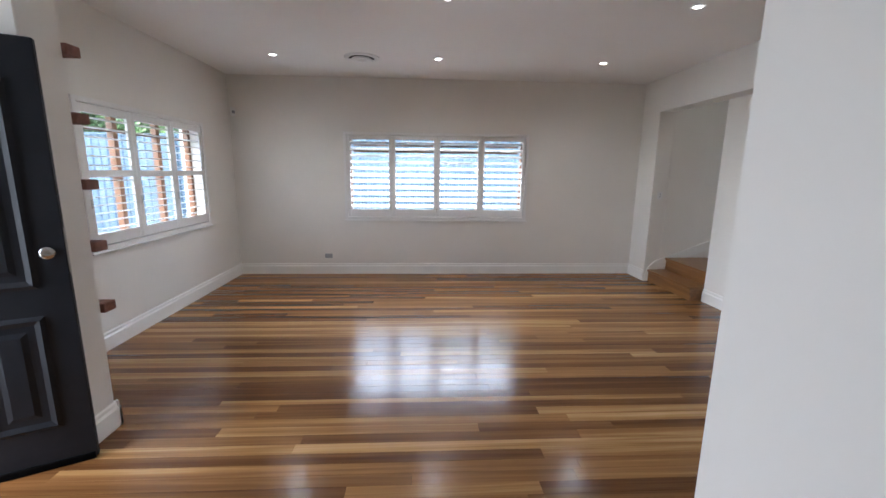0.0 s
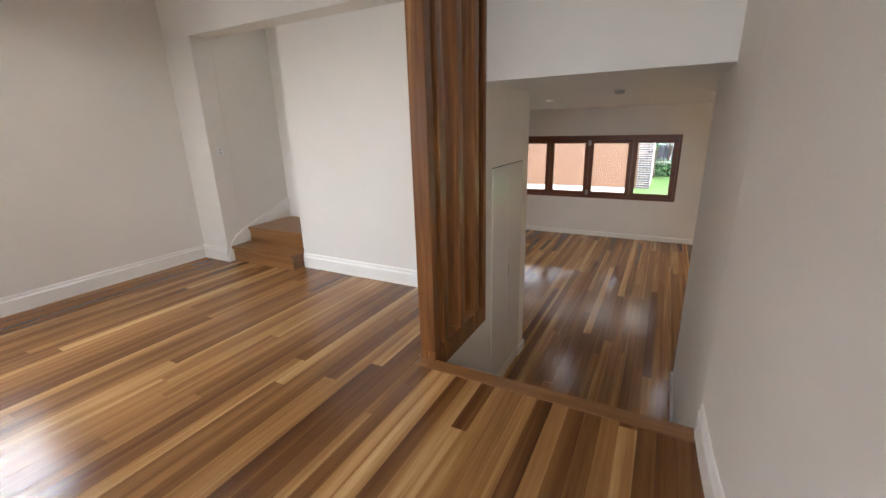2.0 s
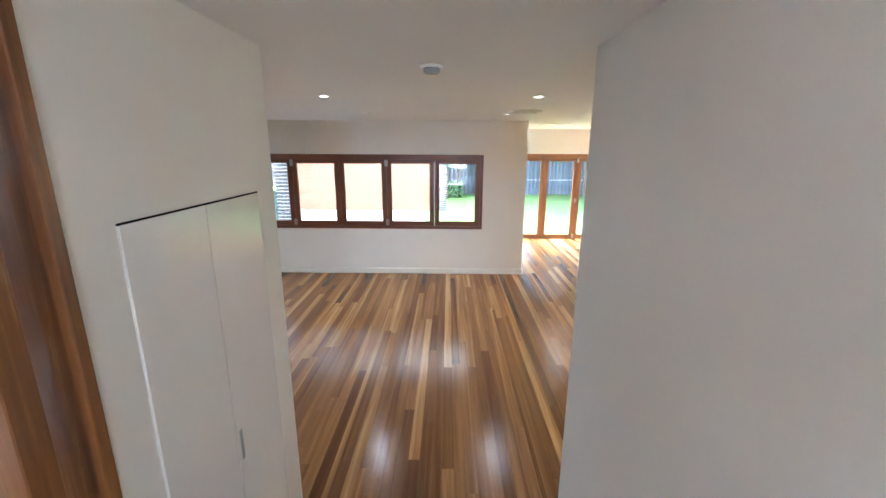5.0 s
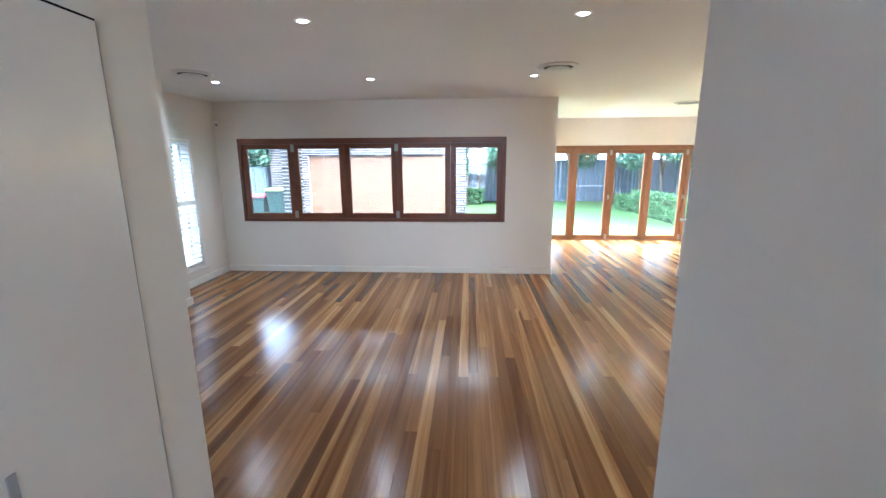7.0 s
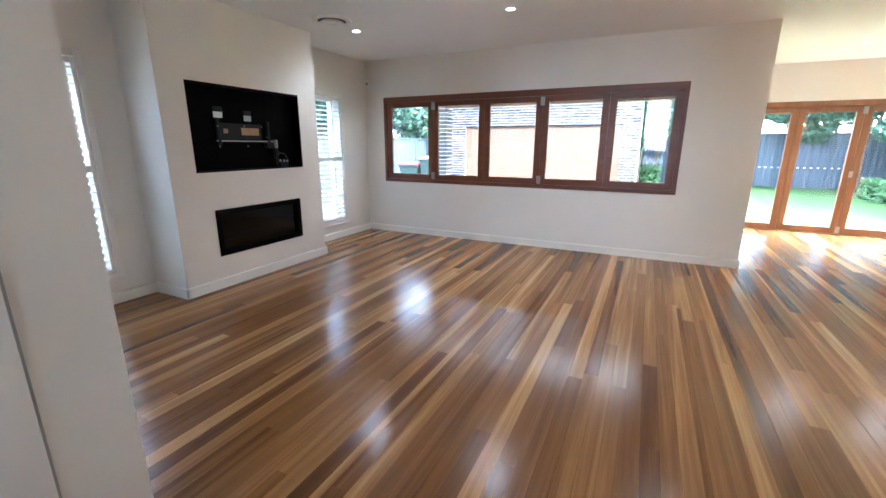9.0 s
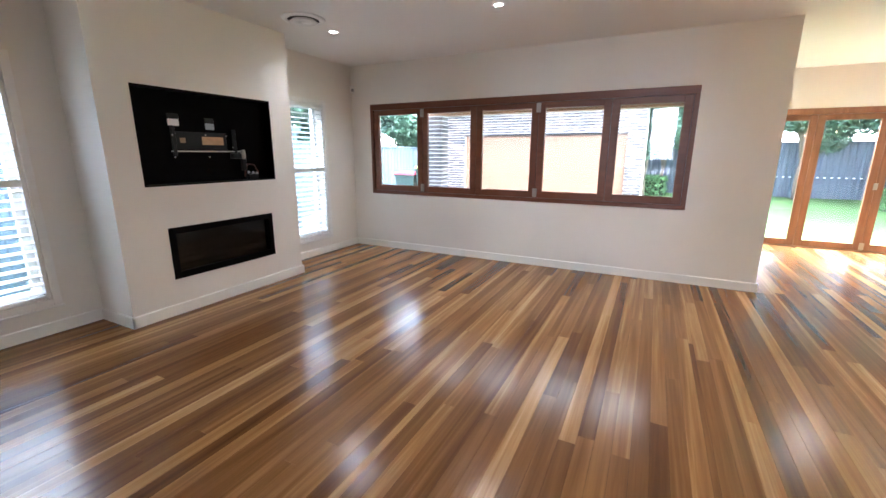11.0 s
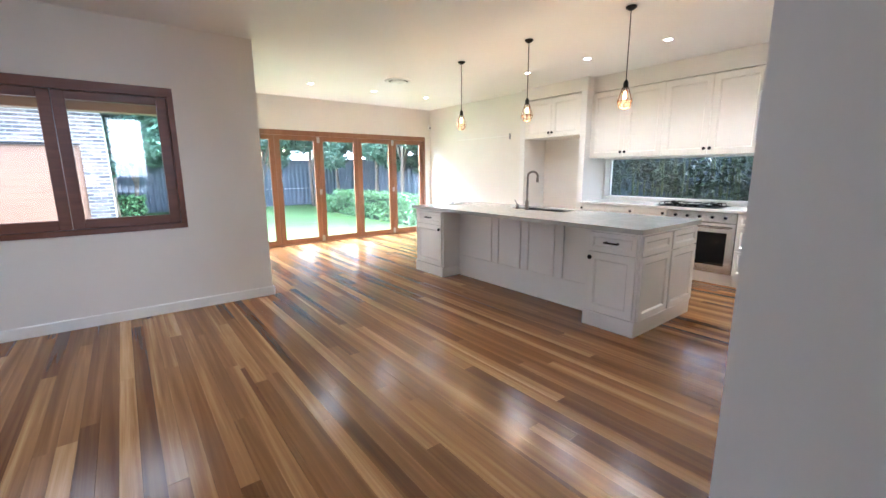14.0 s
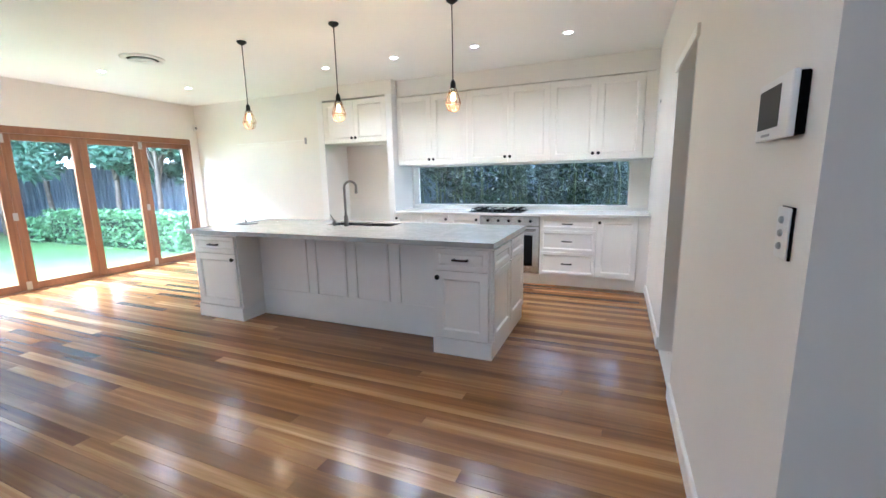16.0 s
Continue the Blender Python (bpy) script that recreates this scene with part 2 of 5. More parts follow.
def brick_material(name, island):
    m, nt, b = mat_base(name)
    geo = nt.nodes.new("ShaderNodeNewGeometry")
    rnd = geo.outputs["Random Per Island"] if island else nt.nodes.new("ShaderNodeObjectInfo").outputs["Random"]
    col = ramp(nt, rnd, [(0.0, (0.035, 0.033, 0.038)), (0.5, (0.085, 0.075, 0.075)), (1.0, (0.17, 0.13, 0.115))])
    nt.links.new(col, b.inputs["Base Color"])
    n2 = node(nt, "ShaderNodeTexNoise", Scale=60.0, Detail=4.0)
    nt.links.new(geo.outputs["Position"], n2.inputs["Vector"])
    bp = node(nt, "ShaderNodeBump", Strength=0.4, Distance=0.005)
    nt.links.new(n2.outputs["Fac"], bp.inputs["Height"]); nt.links.new(bp.outputs["Normal"], b.inputs["Normal"])
    b.inputs["Roughness"].default_value = 0.85
    return m


def stone_material():
    m, nt, b = mat_base("pale marbled stone")
    geo = nt.nodes.new("ShaderNodeNewGeometry")
    n1 = node(nt, "ShaderNodeTexNoise", Scale=2.2, Detail=8.0, Roughness=0.65, Distortion=1.6)
    nt.links.new(geo.outputs["Position"], n1.inputs["Vector"])
    col = ramp(nt, n1.outputs["Fac"], [(0.32, (0.36, 0.37, 0.37)), (0.46, (0.52, 0.53, 0.52)), (0.52, (0.43, 0.44, 0.44)), (0.7, (0.58, 0.58, 0.57))])
    nt.links.new(col, b.inputs["Base Color"])
    b.inputs["Roughness"].default_value = 0.14
    return m


def glass_material(name, tint=(1, 1, 1)):
    m = bpy.data.materials.new(name)
    m.use_nodes = True
    nt = m.node_tree
    nt.nodes.clear()
    out, mix = nt.nodes.new("ShaderNodeOutputMaterial"), nt.nodes.new("ShaderNodeMixShader")
    tr, gl, lw = nt.nodes.new("ShaderNodeBsdfTransparent"), nt.nodes.new("ShaderNodeBsdfGlossy"), node(nt, "ShaderNodeLayerWeight", Blend=0.5)
    pw, fr = nt.nodes.new("ShaderNodeMath"), nt.nodes.new("ShaderNodeMath")
    pw.operation, pw.inputs[1].default_value = "POWER", 5.0
    fr.operation, fr.inputs[1].default_value, fr.inputs[2].default_value = "MULTIPLY_ADD", 0.9, 0.035
    nt.links.new(lw.outputs["Facing"], pw.inputs[0]); nt.links.new(pw.outputs[0], fr.inputs[0])
    tr.inputs["Color"].default_value = (*tint, 1)
    gl.inputs["Roughness"].default_value = 0.02
    nt.links.new(fr.outputs[0], mix.inputs[0]); nt.links.new(tr.outputs[0], mix.inputs[1]); nt.links.new(gl.outputs[0], mix.inputs[2])
    nt.links.new(mix.outputs[0], out.inputs["Surface"])
    return m


def emit_material(name, color, strength):
    m, nt, b = mat_base(name)
    b.inputs["Base Color"].default_value = (*color, 1)
    b.inputs["Emission Color"].default_value = (*color, 1)
    b.inputs["Emission Strength"].default_value = strength
    return m


M_LAWN, M_STONE = lawn_material(), stone_material()
M_BRICK, M_BRICK_J = brick_material("dark brick", False), brick_material("dark bricks joined", True)
M_MORTAR = plain("pale mortar", (0.55, 0.53, 0.50), 0.9, vary=0.1, scale=8)
M_GLASS = glass_material("clear glass", (0.97, 0.985, 0.98))
M_WHITE = plain("white stone", (0.74, 0.74, 0.72), 0.15, vary=0.04, scale=5)
M_BULB = emit_material("warm filament", (1.0, 0.52, 0.16), 1.6)
M_LED = emit_material("lit lamp face", (1.0, 0.93, 0.82), 1.5)


# ---- mesh helpers ----
def box(bm, x0, x1, y0, y1, z0, z1, m=None):
    vs = [bm.verts.new(Vector(p) if m is None else m @ Vector(p)) for p in
          ((x0, y0, z0), (x1, y0, z0), (x1, y1, z0), (x0, y1, z0), (x0, y0, z1), (x1, y0, z1), (x1, y1, z1), (x0, y1, z1))]
    for f in ((0, 3, 2, 1), (4, 5, 6, 7), (0, 1, 5, 4), (1, 2, 6, 5), (2, 3, 7, 6), (3, 0, 4, 7)):
        bm.faces.new([vs[i] for i in f])


def rounded(bm, r=0.004, seg=1):
    bmesh.ops.bevel(bm, geom=list(bm.edges), offset=r, segments=seg, affect="EDGES", profile=0.6)
    return bm


def boxes(*items, r=0.0, seg=1, m=None):
    bm = bmesh.new()
    for it in items:
        box(bm, *it, m=m)
    bmesh.ops.recalc_face_normals(bm, faces=bm.faces)
    if r:
        rounded(bm, r, seg)
    return bm


def lathe(profile, n=24, m=None, cap=True):
    """A turned shape about z from (radius, height) pairs."""
    bm = bmesh.new()
    rings = []
    for rad, h in profile:
        ring = []
        for k in range(n):
            a = 2 * math.pi * k / n
            p = Vector((rad * math.cos(a), rad * math.sin(a), h))
            ring.append(bm.verts.new(m @ p if m else p))
        rings.append(ring)
    for a, b in zip(rings, rings[1:]):
        for k in range(n):
            bm.faces.new((a[k], a[(k + 1) % n], b[(k + 1) % n], b[k]))
    if cap:
        bm.faces.new(rings[0][::-1])
        bm.faces.new(rings[-1])
    bmesh.ops.recalc_face_normals(bm, faces=bm.faces)
    for f in bm.faces:
        f.smooth = len(f.verts) == 4
    return bm


def tube(bm, pts, rad, n=8):
    """A round rod swept along points; rad may be one radius or one for each point."""
    pts = [Vector(p) for p in pts]
    rads = rad if isinstance(rad, (list, tuple)) else [rad] * len(pts)
    rings, side = [], None
    for i, p in enumerate(pts):
        d = (pts[min(i + 1, len(pts) - 1)] - pts[max(i - 1, 0)]).normalized()
        if side is None:
            side = d.orthogonal().normalized()
        side = (side - d * side.dot(d)).normalized()
        up = d.cross(side)
        rings.append([bm.verts.new(p + rads[i] * (math.cos(2 * math.pi * k / n) * side + math.sin(2 * math.pi * k / n) * up)) for k in range(n)])
    for a, b in zip(rings, rings[1:]):
        for k in range(n):
            f = bm.faces.new((a[k], a[(k + 1) % n], b[(k + 1) % n], b[k]))
            f.smooth = True
    bm.faces.new(rings[0][::-1]); bm.faces.new(rings[-1])
    return bm


def mesh_from(name, bm, material):
    me = bpy.data.meshes.new(name)
    bm.to_mesh(me)
    bm.free()
    me.materials.append(material)
    return me


def part(name, bm, material, parent, label=""):
    ob = new(name, mesh_from(name, bm, material))
    ob.parent = parent
    if label:
        ob["label"] = label
    return ob


def thing(name, label, category, at=(0, 0, 0), group="", kind=""):
    ob = new(name)
    ob.empty_display_size = 0.1
    ob.matrix_basis = Matrix.Translation(at)
    return tagged(ob, label, category, group, kind)


def solid(name, bm, material, label, category, group="", kind=""):
    return tagged(new(name, mesh_from(name, bm, material)), label, category, group, kind)


def structure(name, bm, material, label=""):
    return tagged(new(name, mesh_from(name, bm, material)), label, "", "", "structure")


def wall_mesh(axis, p0, p1, a0, a1, z0, z1, holes=()):
    """A wall slab between p0 and p1 across, running a0..a1 along the other axis, with openings right through."""
    us = sorted({a0, a1, *[v for h in holes for v in h[:2]]})
    vs = sorted({z0, z1, *[v for h in holes for v in h[2:]]})
    bm = bmesh.new()
    cache = {}

    def vert(u, v, w):
        key = (round(u, 5), round(v, 5), round(w, 5))
        if key not in cache:
            cache[key] = bm.verts.new((w, u, v) if axis == "x" else (u, w, v))
        return cache[key]

    def is_solid(i, j):
        if not (0 <= i < len(us) - 1 and 0 <= j < len(vs) - 1):
            return False
        cu, cv = (us[i] + us[i + 1]) / 2, (vs[j] + vs[j + 1]) / 2
        return not any(h[0] < cu < h[1] and h[2] < cv < h[3] for h in holes)

    for i in range(len(us) - 1):
        for j in range(len(vs) - 1):
            if not is_solid(i, j):
                continue
            u0, u1, v0, v1 = us[i], us[i + 1], vs[j], vs[j + 1]
            for w in (p0, p1):
                bm.faces.new((vert(u0, v0, w), vert(u1, v0, w), vert(u1, v1, w), vert(u0, v1, w)))
            for (di, dj), (ua, va, ub, vb) in {(-1, 0): (u0, v0, u0, v1), (1, 0): (u1, v0, u1, v1), (0, -1): (u0, v0, u1, v0), (0, 1): (u0, v1, u1, v1)}.items():
                if not is_solid(i + di, j + dj):
                    bm.faces.new((vert(ua, va, p0), vert(ub, vb, p0), vert(ub, vb, p1), vert(ua, va, p1)))
    bmesh.ops.recalc_face_normals(bm, faces=bm.faces)
    return bm


# ---- the large structure ----
LOW, CEIL_LOW, CEIL_UP = -0.95, 1.795, 2.93
XL, YB = -2.566, 6.565                # upper room: left and back wall faces
XW = 3.83                             # white wall beside the upper stair
XS, YS0, YS1 = 2.76, 1.285, 2.79      # head of the steps, its right and left side
XE = 4.735                            # end of the passage
XF = 10.113                           # far wall of the lower room
YL = 5.97                             # left wall of the lower room
XD = 13.18                            # folding door wall
YK = -3.955                           # white wall beyond the kitchen
YKB = -4.36                           # back wall of the kitchen
XR, YR = 5.675, 0.395                  # wall with the intercom, and the face beside it

structure("wall_north", wall_mesh("y", YB, YB + 0.26, XL - 0.26, XW + 0.2, 0, CEIL_UP, [(-0.90, 1.81, 0.90, 2.12)]), M_WALL, "warm white painted wall with a shuttered window")
structure("wall_west", wall_mesh("x", XL - 0.26, XL, -1.8, YB, 0, CEIL_UP, [(3.80, 5.71, 0.92, 2.12), (1.00, 1.96, 0.0, 2.20)]), M_WALL, "warm white painted wall with a wide shuttered window")
structure("wall_entry", boxes((XL, -1.69, 2.40, 2.645, 0, CEIL_UP), r=0.006), M_WALL, "short wall end beside the front door")
structure("wall_south", wall_mesh("y", -1.9, -1.8, XL - 0.26, 1.2, 0, CEIL_UP), M_WALL, "plain white hall wall")
structure("wall_hall", boxes((0.894, 1.1, -1.8, 1.062, 0, CEIL_UP), r=0.004), M_WALL, "plain white hall wall")
SPLAY = [(0.90 + 1.90 * k / 14, YS0 - 0.0005 - 0.2235 * (1 - k / 14) ** 1.75) for k in range(15)]    # the wall bends gently towards the steps
structure("wall_passage_right", boxes((2.80, XE, 1.062, YS0, LOW - 0.05, CEIL_UP)), M_WALL, "long plain white wall beside the steps")
bm = bmesh.new()
outline = SPLAY + [(2.80, 0.90), (0.90, 0.90)]
lower, upper = ([bm.verts.new((x, y, z)) for x, y in outline] for z in (LOW - 0.05, CEIL_UP))
bm.faces.new(lower); bm.faces.new(upper)
for k in range(len(outline)):
    f = bm.faces.new((lower[k], lower[(k + 1) % len(outline)], upper[(k + 1) % len(outline)], upper[k]))
    f.smooth = k < 14
bmesh.ops.recalc_face_normals(bm, faces=bm.faces)
for e in bm.edges:
    if len(e.link_faces) == 2 and e.calc_face_angle() > 0.4:
        e.smooth = False
structure("wall_splayed", bm, M_WALL, "plain white wall leading to the steps")
structure("wall_passage_left", boxes((3.60, XE, YS1, 2.90, LOW - 0.05, CEIL_LOW), (XS, 3.60, YS1, 2.90, LOW - 0.05, -0.10)), M_WALL, "white wall with a flush cupboard")
structure("wall_header", boxes((3.635, XE, YS0, YS1, CEIL_LOW + 0.004, 2.47)), M_WALL, "white wall above the passage opening")
structure("beam_upper", boxes((3.60, XW, YS0, YB, 2.47, CEIL_UP), r=0.004), M_WALL, "white boxed beam under the ceiling")
structure("wall_stair_nib", boxes((3.60, XW, 6.10, YB, 0, 2.47), r=0.004), M_WALL, "narrow white wall beside the stair")
structure("wall_stair_front", boxes((XW, XW + 0.10, 2.90, 5.08, 0, CEIL_UP)), M_WALL, "white wall hiding the upper stair")
structure("wall_stair_left", boxes((XW, 5.0, 6.10, 6.22, 0, 4.6)), M_WALL, "white stair wall")
# the opening is out of view, added only to let light into the stairwell
structure("wall_stair_back", wall_mesh("x", XE - 0.14, XE - 0.01, 2.90, 6.10, CEIL_LOW, 4.6, [(4.1, 4.5, 3.7, 4.05)]), M_WALL, "white stair wall")
structure("wall_stair_upper", boxes((3.60, XW, 2.78, 6.22, 3.05, 4.6), (XW, XE, 2.78, 2.90, 2.47, 4.6)), M_WALL, "white wall of the upper storey")
structure("ceiling_stair", boxes((3.6, 5.0, 2.78, 6.22, 4.6, 4.7)), M_CEIL, "white stair ceiling")
structure("ceiling_upper", boxes((XL - 0.26, XW, -1.9, YB + 0.26, CEIL_UP, CEIL_UP + 0.12)), M_CEIL, "flat white ceiling with recessed lamps")
structure("ceiling_lower", boxes((3.60, XD + 0.26, YS0, YS1, CEIL_LOW, CEIL_LOW + 0.002), (XE, XF + 0.26, YS1, YL + 0.26, CEIL_LOW, CEIL_LOW + 0.12),
          (XE, XD + 0.26, YKB - 0.25, YS0, CEIL_LOW, CEIL_LOW + 0.12)), M_CEIL, "flat white ceiling with recessed lamps")

structure("wall_lower_west", boxes((XE - 0.14, XE, 2.90, YL + 0.26, LOW - 0.05, CEIL_LOW), (XE - 0.14, XE, YR, 1.17, LOW - 0.05, CEIL_LOW), r=0.004), M_WALL, "plain white wall")
structure("wall_lower_north", wall_mesh("y", YL, YL + 0.26, XE, XF + 0.26, LOW - 0.05, CEIL_LOW, [(5.42, 6.17, -0.66, 1.18), (8.80, 9.46, -0.66, 1.18)]), M_WALL, "white wall with two tall shuttered windows")
structure("wall_lower_east", wall_mesh("x", XF, XF + 0.26, 0.56, YL, LOW - 0.05, CEIL_LOW, [(1.32, 5.615, -0.10, 1.225)]), M_WALL, "white wall with a wide folding window")
structure("wall_family_north", boxes((XF + 0.26, XD + 0.26, 0.56, 0.80, LOW - 0.05, CEIL_LOW)), M_WALL, "white wall")
structure("wall_family_east", wall_mesh("x", XD, XD + 0.26, YK, 0.56, LOW - 0.05, CEIL_LOW, [(-3.80, 0.40, LOW - 0.02, 1.20)]), M_WALL, "white wall around the folding doors")
structure("wall_family_south", boxes((10.30, XD + 0.26, YK - 0.20, YK, LOW - 0.05, CEIL_LOW)), M_WALL, "plain white wall")
structure("wall_kitchen", wall_mesh("y", YKB - 0.22, YKB, XR - 0.10, 10.36, LOW - 0.05, CEIL_LOW, [(5.90, 8.97, 0.03, 0.60)]), M_WALL, "white kitchen wall with a long low window")
structure("wall_kitchen_side", wall_mesh("x", XR - 0.12, XR, YKB, YR, LOW - 0.05, CEIL_LOW, [(-2.10, -1.31, LOW, 1.16)]), M_WALL, "white wall with a doorway")
structure("wall_kitchen_step", boxes((XE, XR - 0.12, YR - 0.12, YR, LOW - 0.05, CEIL_LOW)), M_WALL, "plain white wall")
structure("wall_pantry", boxes((4.5, 4.6, -2.6, -0.9, LOW - 0.05, CEIL_LOW), (4.6, XR - 0.12, -2.7, -2.6, LOW - 0.05, CEIL_LOW), (4.6, XR - 0.12, -0.9, -0.8, LOW - 0.05, CEIL_LOW), (4.5, XE, -2.7, -0.8, CEIL_LOW, CEIL_LOW + 0.05)), M_WALL, "plain pantry wall")

# chimney breast with the two recesses
CBX0, CBX1, CBY = 6.494, 8.395, 5.475
structure("wall_chimney", wall_mesh("y", CBY, CBY + 0.16, CBX0, CBX1, LOW - 0.05, CEIL_LOW, [(6.743, 8.104, 0.224, 1.055), (6.875, 8.008, -0.622, -0.148)]), M_WALL, "projecting white chimney breast")
structure("wall_chimney_side", boxes((CBX0, CBX0 + 0.06, CBY + 0.16, YL, LOW - 0.05, CEIL_LOW), (CBX1 - 0.06, CBX1, CBY + 0.16, YL, LOW - 0.05, CEIL_LOW)), M_WALL, "side of the chimney breast")

# sub-floors
structure("floor_upper_base", boxes((XL - 0.26, XS - 0.02, -1.9, YB + 0.2, -0.16, -0.021), (XS - 0.02, XW, YS1 + 0.11, YB, -0.16, -0.021)), M_SOIL_SHADE)
structure("floor_lower_base", boxes((2.7, XD + 0.2, YKB, YL + 0.2, LOW - 0.20, LOW - 0.021)), M_SOIL_SHADE)


def skirting(name, runs, h, t, moulded):
    """Skirting boards along walls; runs of (x0, y0, x1, y1, outward x, outward y, floor height)."""
    bm = bmesh.new()
    prof = [(0, 0), (t, 0), (t, h * 0.72), (t * 0.55, h * 0.82), (t * 0.55, h * 0.93), (t * 0.3, h), (0, h)] if moulded else [(0, 0), (t, 0), (t, h - 0.006), (t - 0.006, h), (0, h)]
    for x0, y0, x1, y1, ox, oy, z in runs:
        a = [bm.verts.new((x0 + ox * d, y0 + oy * d, z + v)) for d, v in prof]
        b = [bm.verts.new((x1 + ox * d, y1 + oy * d, z + v)) for d, v in prof]
        for k in range(len(prof)):
            bm.faces.new((a[k], a[(k + 1) % len(prof)], b[(k + 1) % len(prof)], b[k]))
        bm.faces.new(a[::-1]); bm.faces.new(b)
    bmesh.ops.recalc_face_normals(bm, faces=bm.faces)
    return structure(name, bm, M_TRIM, "white painted skirting board")


skirting("baseboard_upper", [(XL, 2.66, XL, YB, 1, 0, 0), (XL, YB, 3.60, YB, 0, -1, 0), (3.60, YB, 3.60, 6.10, -1, 0, 0), (XW, 5.08, XW, 2.90, -1, 0, 0),
                             (0.894, -1.8, 0.894, 1.08, -1, 0, 0), *[(*p, *q, -0.10, 0.995, 0) for p, q in zip(SPLAY, SPLAY[1:-1])], (SPLAY[-2][0], YS0 - 0.001, XS - 0.03, YS0 - 0.001, 0, 1, 0), (-1.69, 2.40, -1.69, 2.665, 1, 0, 0), (XL, 2.645, -1.67, 2.645, 0, 1, 0), (-1.67, 2.40, XL, 2.40, 0, -1, 0)], 0.165, 0.02, True)
skirting("baseboard_lower", [(XF, YL, XF, 0.56, -1, 0, LOW), (XF - 0.018, 0.56, XD, 0.56, 0, -1, LOW), (XE, YL, CBX0, YL, 0, -1, LOW), (CBX1, YL, XF, YL, 0, -1, LOW), (CBX0, CBY - 0.018, CBX0, YL, -1, 0, LOW),
                             (CBX1, CBY - 0.018, CBX1, YL, 1, 0, LOW), (CBX0 - 0.018, CBY, CBX1 + 0.018, CBY, 0, -1, LOW), (XE, YS1 - 0.018, XE, YL, 1, 0, LOW), (4.02, YS0, XE + 0.018, YS0, 0, 1, LOW), (4.56, YS1, XE + 0.018, YS1, 0, -1, LOW),
                             (XE, YS0, XE, YR, 1, 0, LOW), (XE, YR, XR + 0.018, YR, 0, 1, LOW), (XR, YR, XR, -1.31, 1, 0, LOW), (XR, -2.10, XR, -3.83, 1, 0, LOW), (10.34, YK, XD, YK, 0, 1, LOW)], 0.10, 0.018, False)

# steps down to the lower floor
for k in range(5):
    z, x = -0.19 * k, XS + 0.259 * k
    st = thing("stair_step", "polished brown hardwood step with a square nosing", "step", (x, (YS0 + YS1) / 2, z - 0.19), "steps down to the lower floor")
    w = (YS1 - YS0) / 2 - 0.001
    part("tread", boxes((-0.115 if k == 0 else -0.259, 0.0, -w, w, 0.155, 0.19), r=0.004), M_TREAD, st)
    part("riser", boxes((-0.045, -0.025, -w, w, 0.0, 0.155)), M_TREAD, st)

# the upper stair that turns behind the white wall
for k in range(2):
    x = 3.66 + 0.26 * k
    st = thing("stair_step", "polished brown hardwood stair tread and riser", "step", (x, 5.59, 0.18 * k), "stair to the upper storey")
    deep = 0.26 if k < 1 else 0.80
    part("tread", boxes((-0.02, deep, -0.505, 0.505, 0.145, 0.18), r=0.004), M_TREAD, st)
    part("riser", boxes((0.0, 0.02, -0.50, 0.50, 0.0, 0.145)), M_TREAD, st)
    part("stringer_block", boxes((0.02, deep, -0.49, 0.49, -0.18 * k, 0.143)), M_TREAD, st)
for k in range(8):
    st = thing("stair_step", "polished brown hardwood stair tread and riser", "step", (4.33, 5.08 - 0.25 * k, 0.36 + 0.18 * k), "stair to the upper storey")
    part("tread", boxes((-0.40, 0.40, -0.25, 0.02, 0.145, 0.18), r=0.004), M_TREAD, st)
    part("riser", boxes((-0.40, 0.40, -0.02, 0.0, 0.0, 0.145)), M_TREAD, st)
    if k == 7:
        part("top_landing", boxes((-0.40, 0.40, -0.42, -0.25, 0.145, 0.18)), M_TREAD, st)
bm = bmesh.new()
for side in (0, 1):
    y = 6.099 - 0.018 * side
    vs = [bm.verts.new((3.58, y, 0.0)), bm.verts.new((3.655, y, 0.22)), bm.verts.new((3.75, y, 0.31)), bm.verts.new((4.594, y, 0.63)), bm.verts.new((4.594, y, 0.50)), bm.verts.new((3.80, y, 0.18)), bm.verts.new((3.70, y, 0.0))]
    bm.faces.new(vs)
fa, fb = list(bm.faces)
va, vb = list(fa.verts), list(fb.verts)
for k in range(len(va)):
    bm.faces.new((va[k], va[(k + 1) % len(va)], vb[(k + 1) % len(va)], vb[k]))
bmesh.ops.recalc_face_normals(bm, faces=bm.faces)
structure("trim_stair", bm, M_TRIM, "sloping white stair skirting")


# ---- upper room and passage: things ----
def local(origin, u, w):
    """A pose whose x runs along u, y points out along w, and z up."""
    u, w = Vector(u), Vector(w)
    m = Matrix((u, w, Vector((0, 0, 1)))).transposed().to_4x4()
    m.translation = origin
    return m


def louvre_mesh(width, chord, tilt, thick=0.009):
    """One shutter blade with rounded edges, lying along x."""
    bm = bmesh.new()
    pts = [(-0.5, 0), (-0.4, 0.42), (0, 0.5), (0.4, 0.42), (0.5, 0), (0.4, -0.42), (0, -0.5), (-0.4, -0.42)]
    c, s = math.cos(radians(tilt)), math.sin(radians(tilt))
    ends = []
    for x in (0, width):
        ends.append([bm.verts.new((x, c * a * chord - s * b * thick, s * a * chord + c * b * thick)) for a, b in pts])
    for k in range(8):
        bm.faces.new((ends[0][k], ends[0][(k + 1) % 8], ends[1][(k + 1) % 8], ends[1][k]))
    bm.faces.new(ends[0][::-1]); bm.faces.new(ends[1])
    bmesh.ops.recalc_face_normals(bm, faces=bm.faces)
    return bm


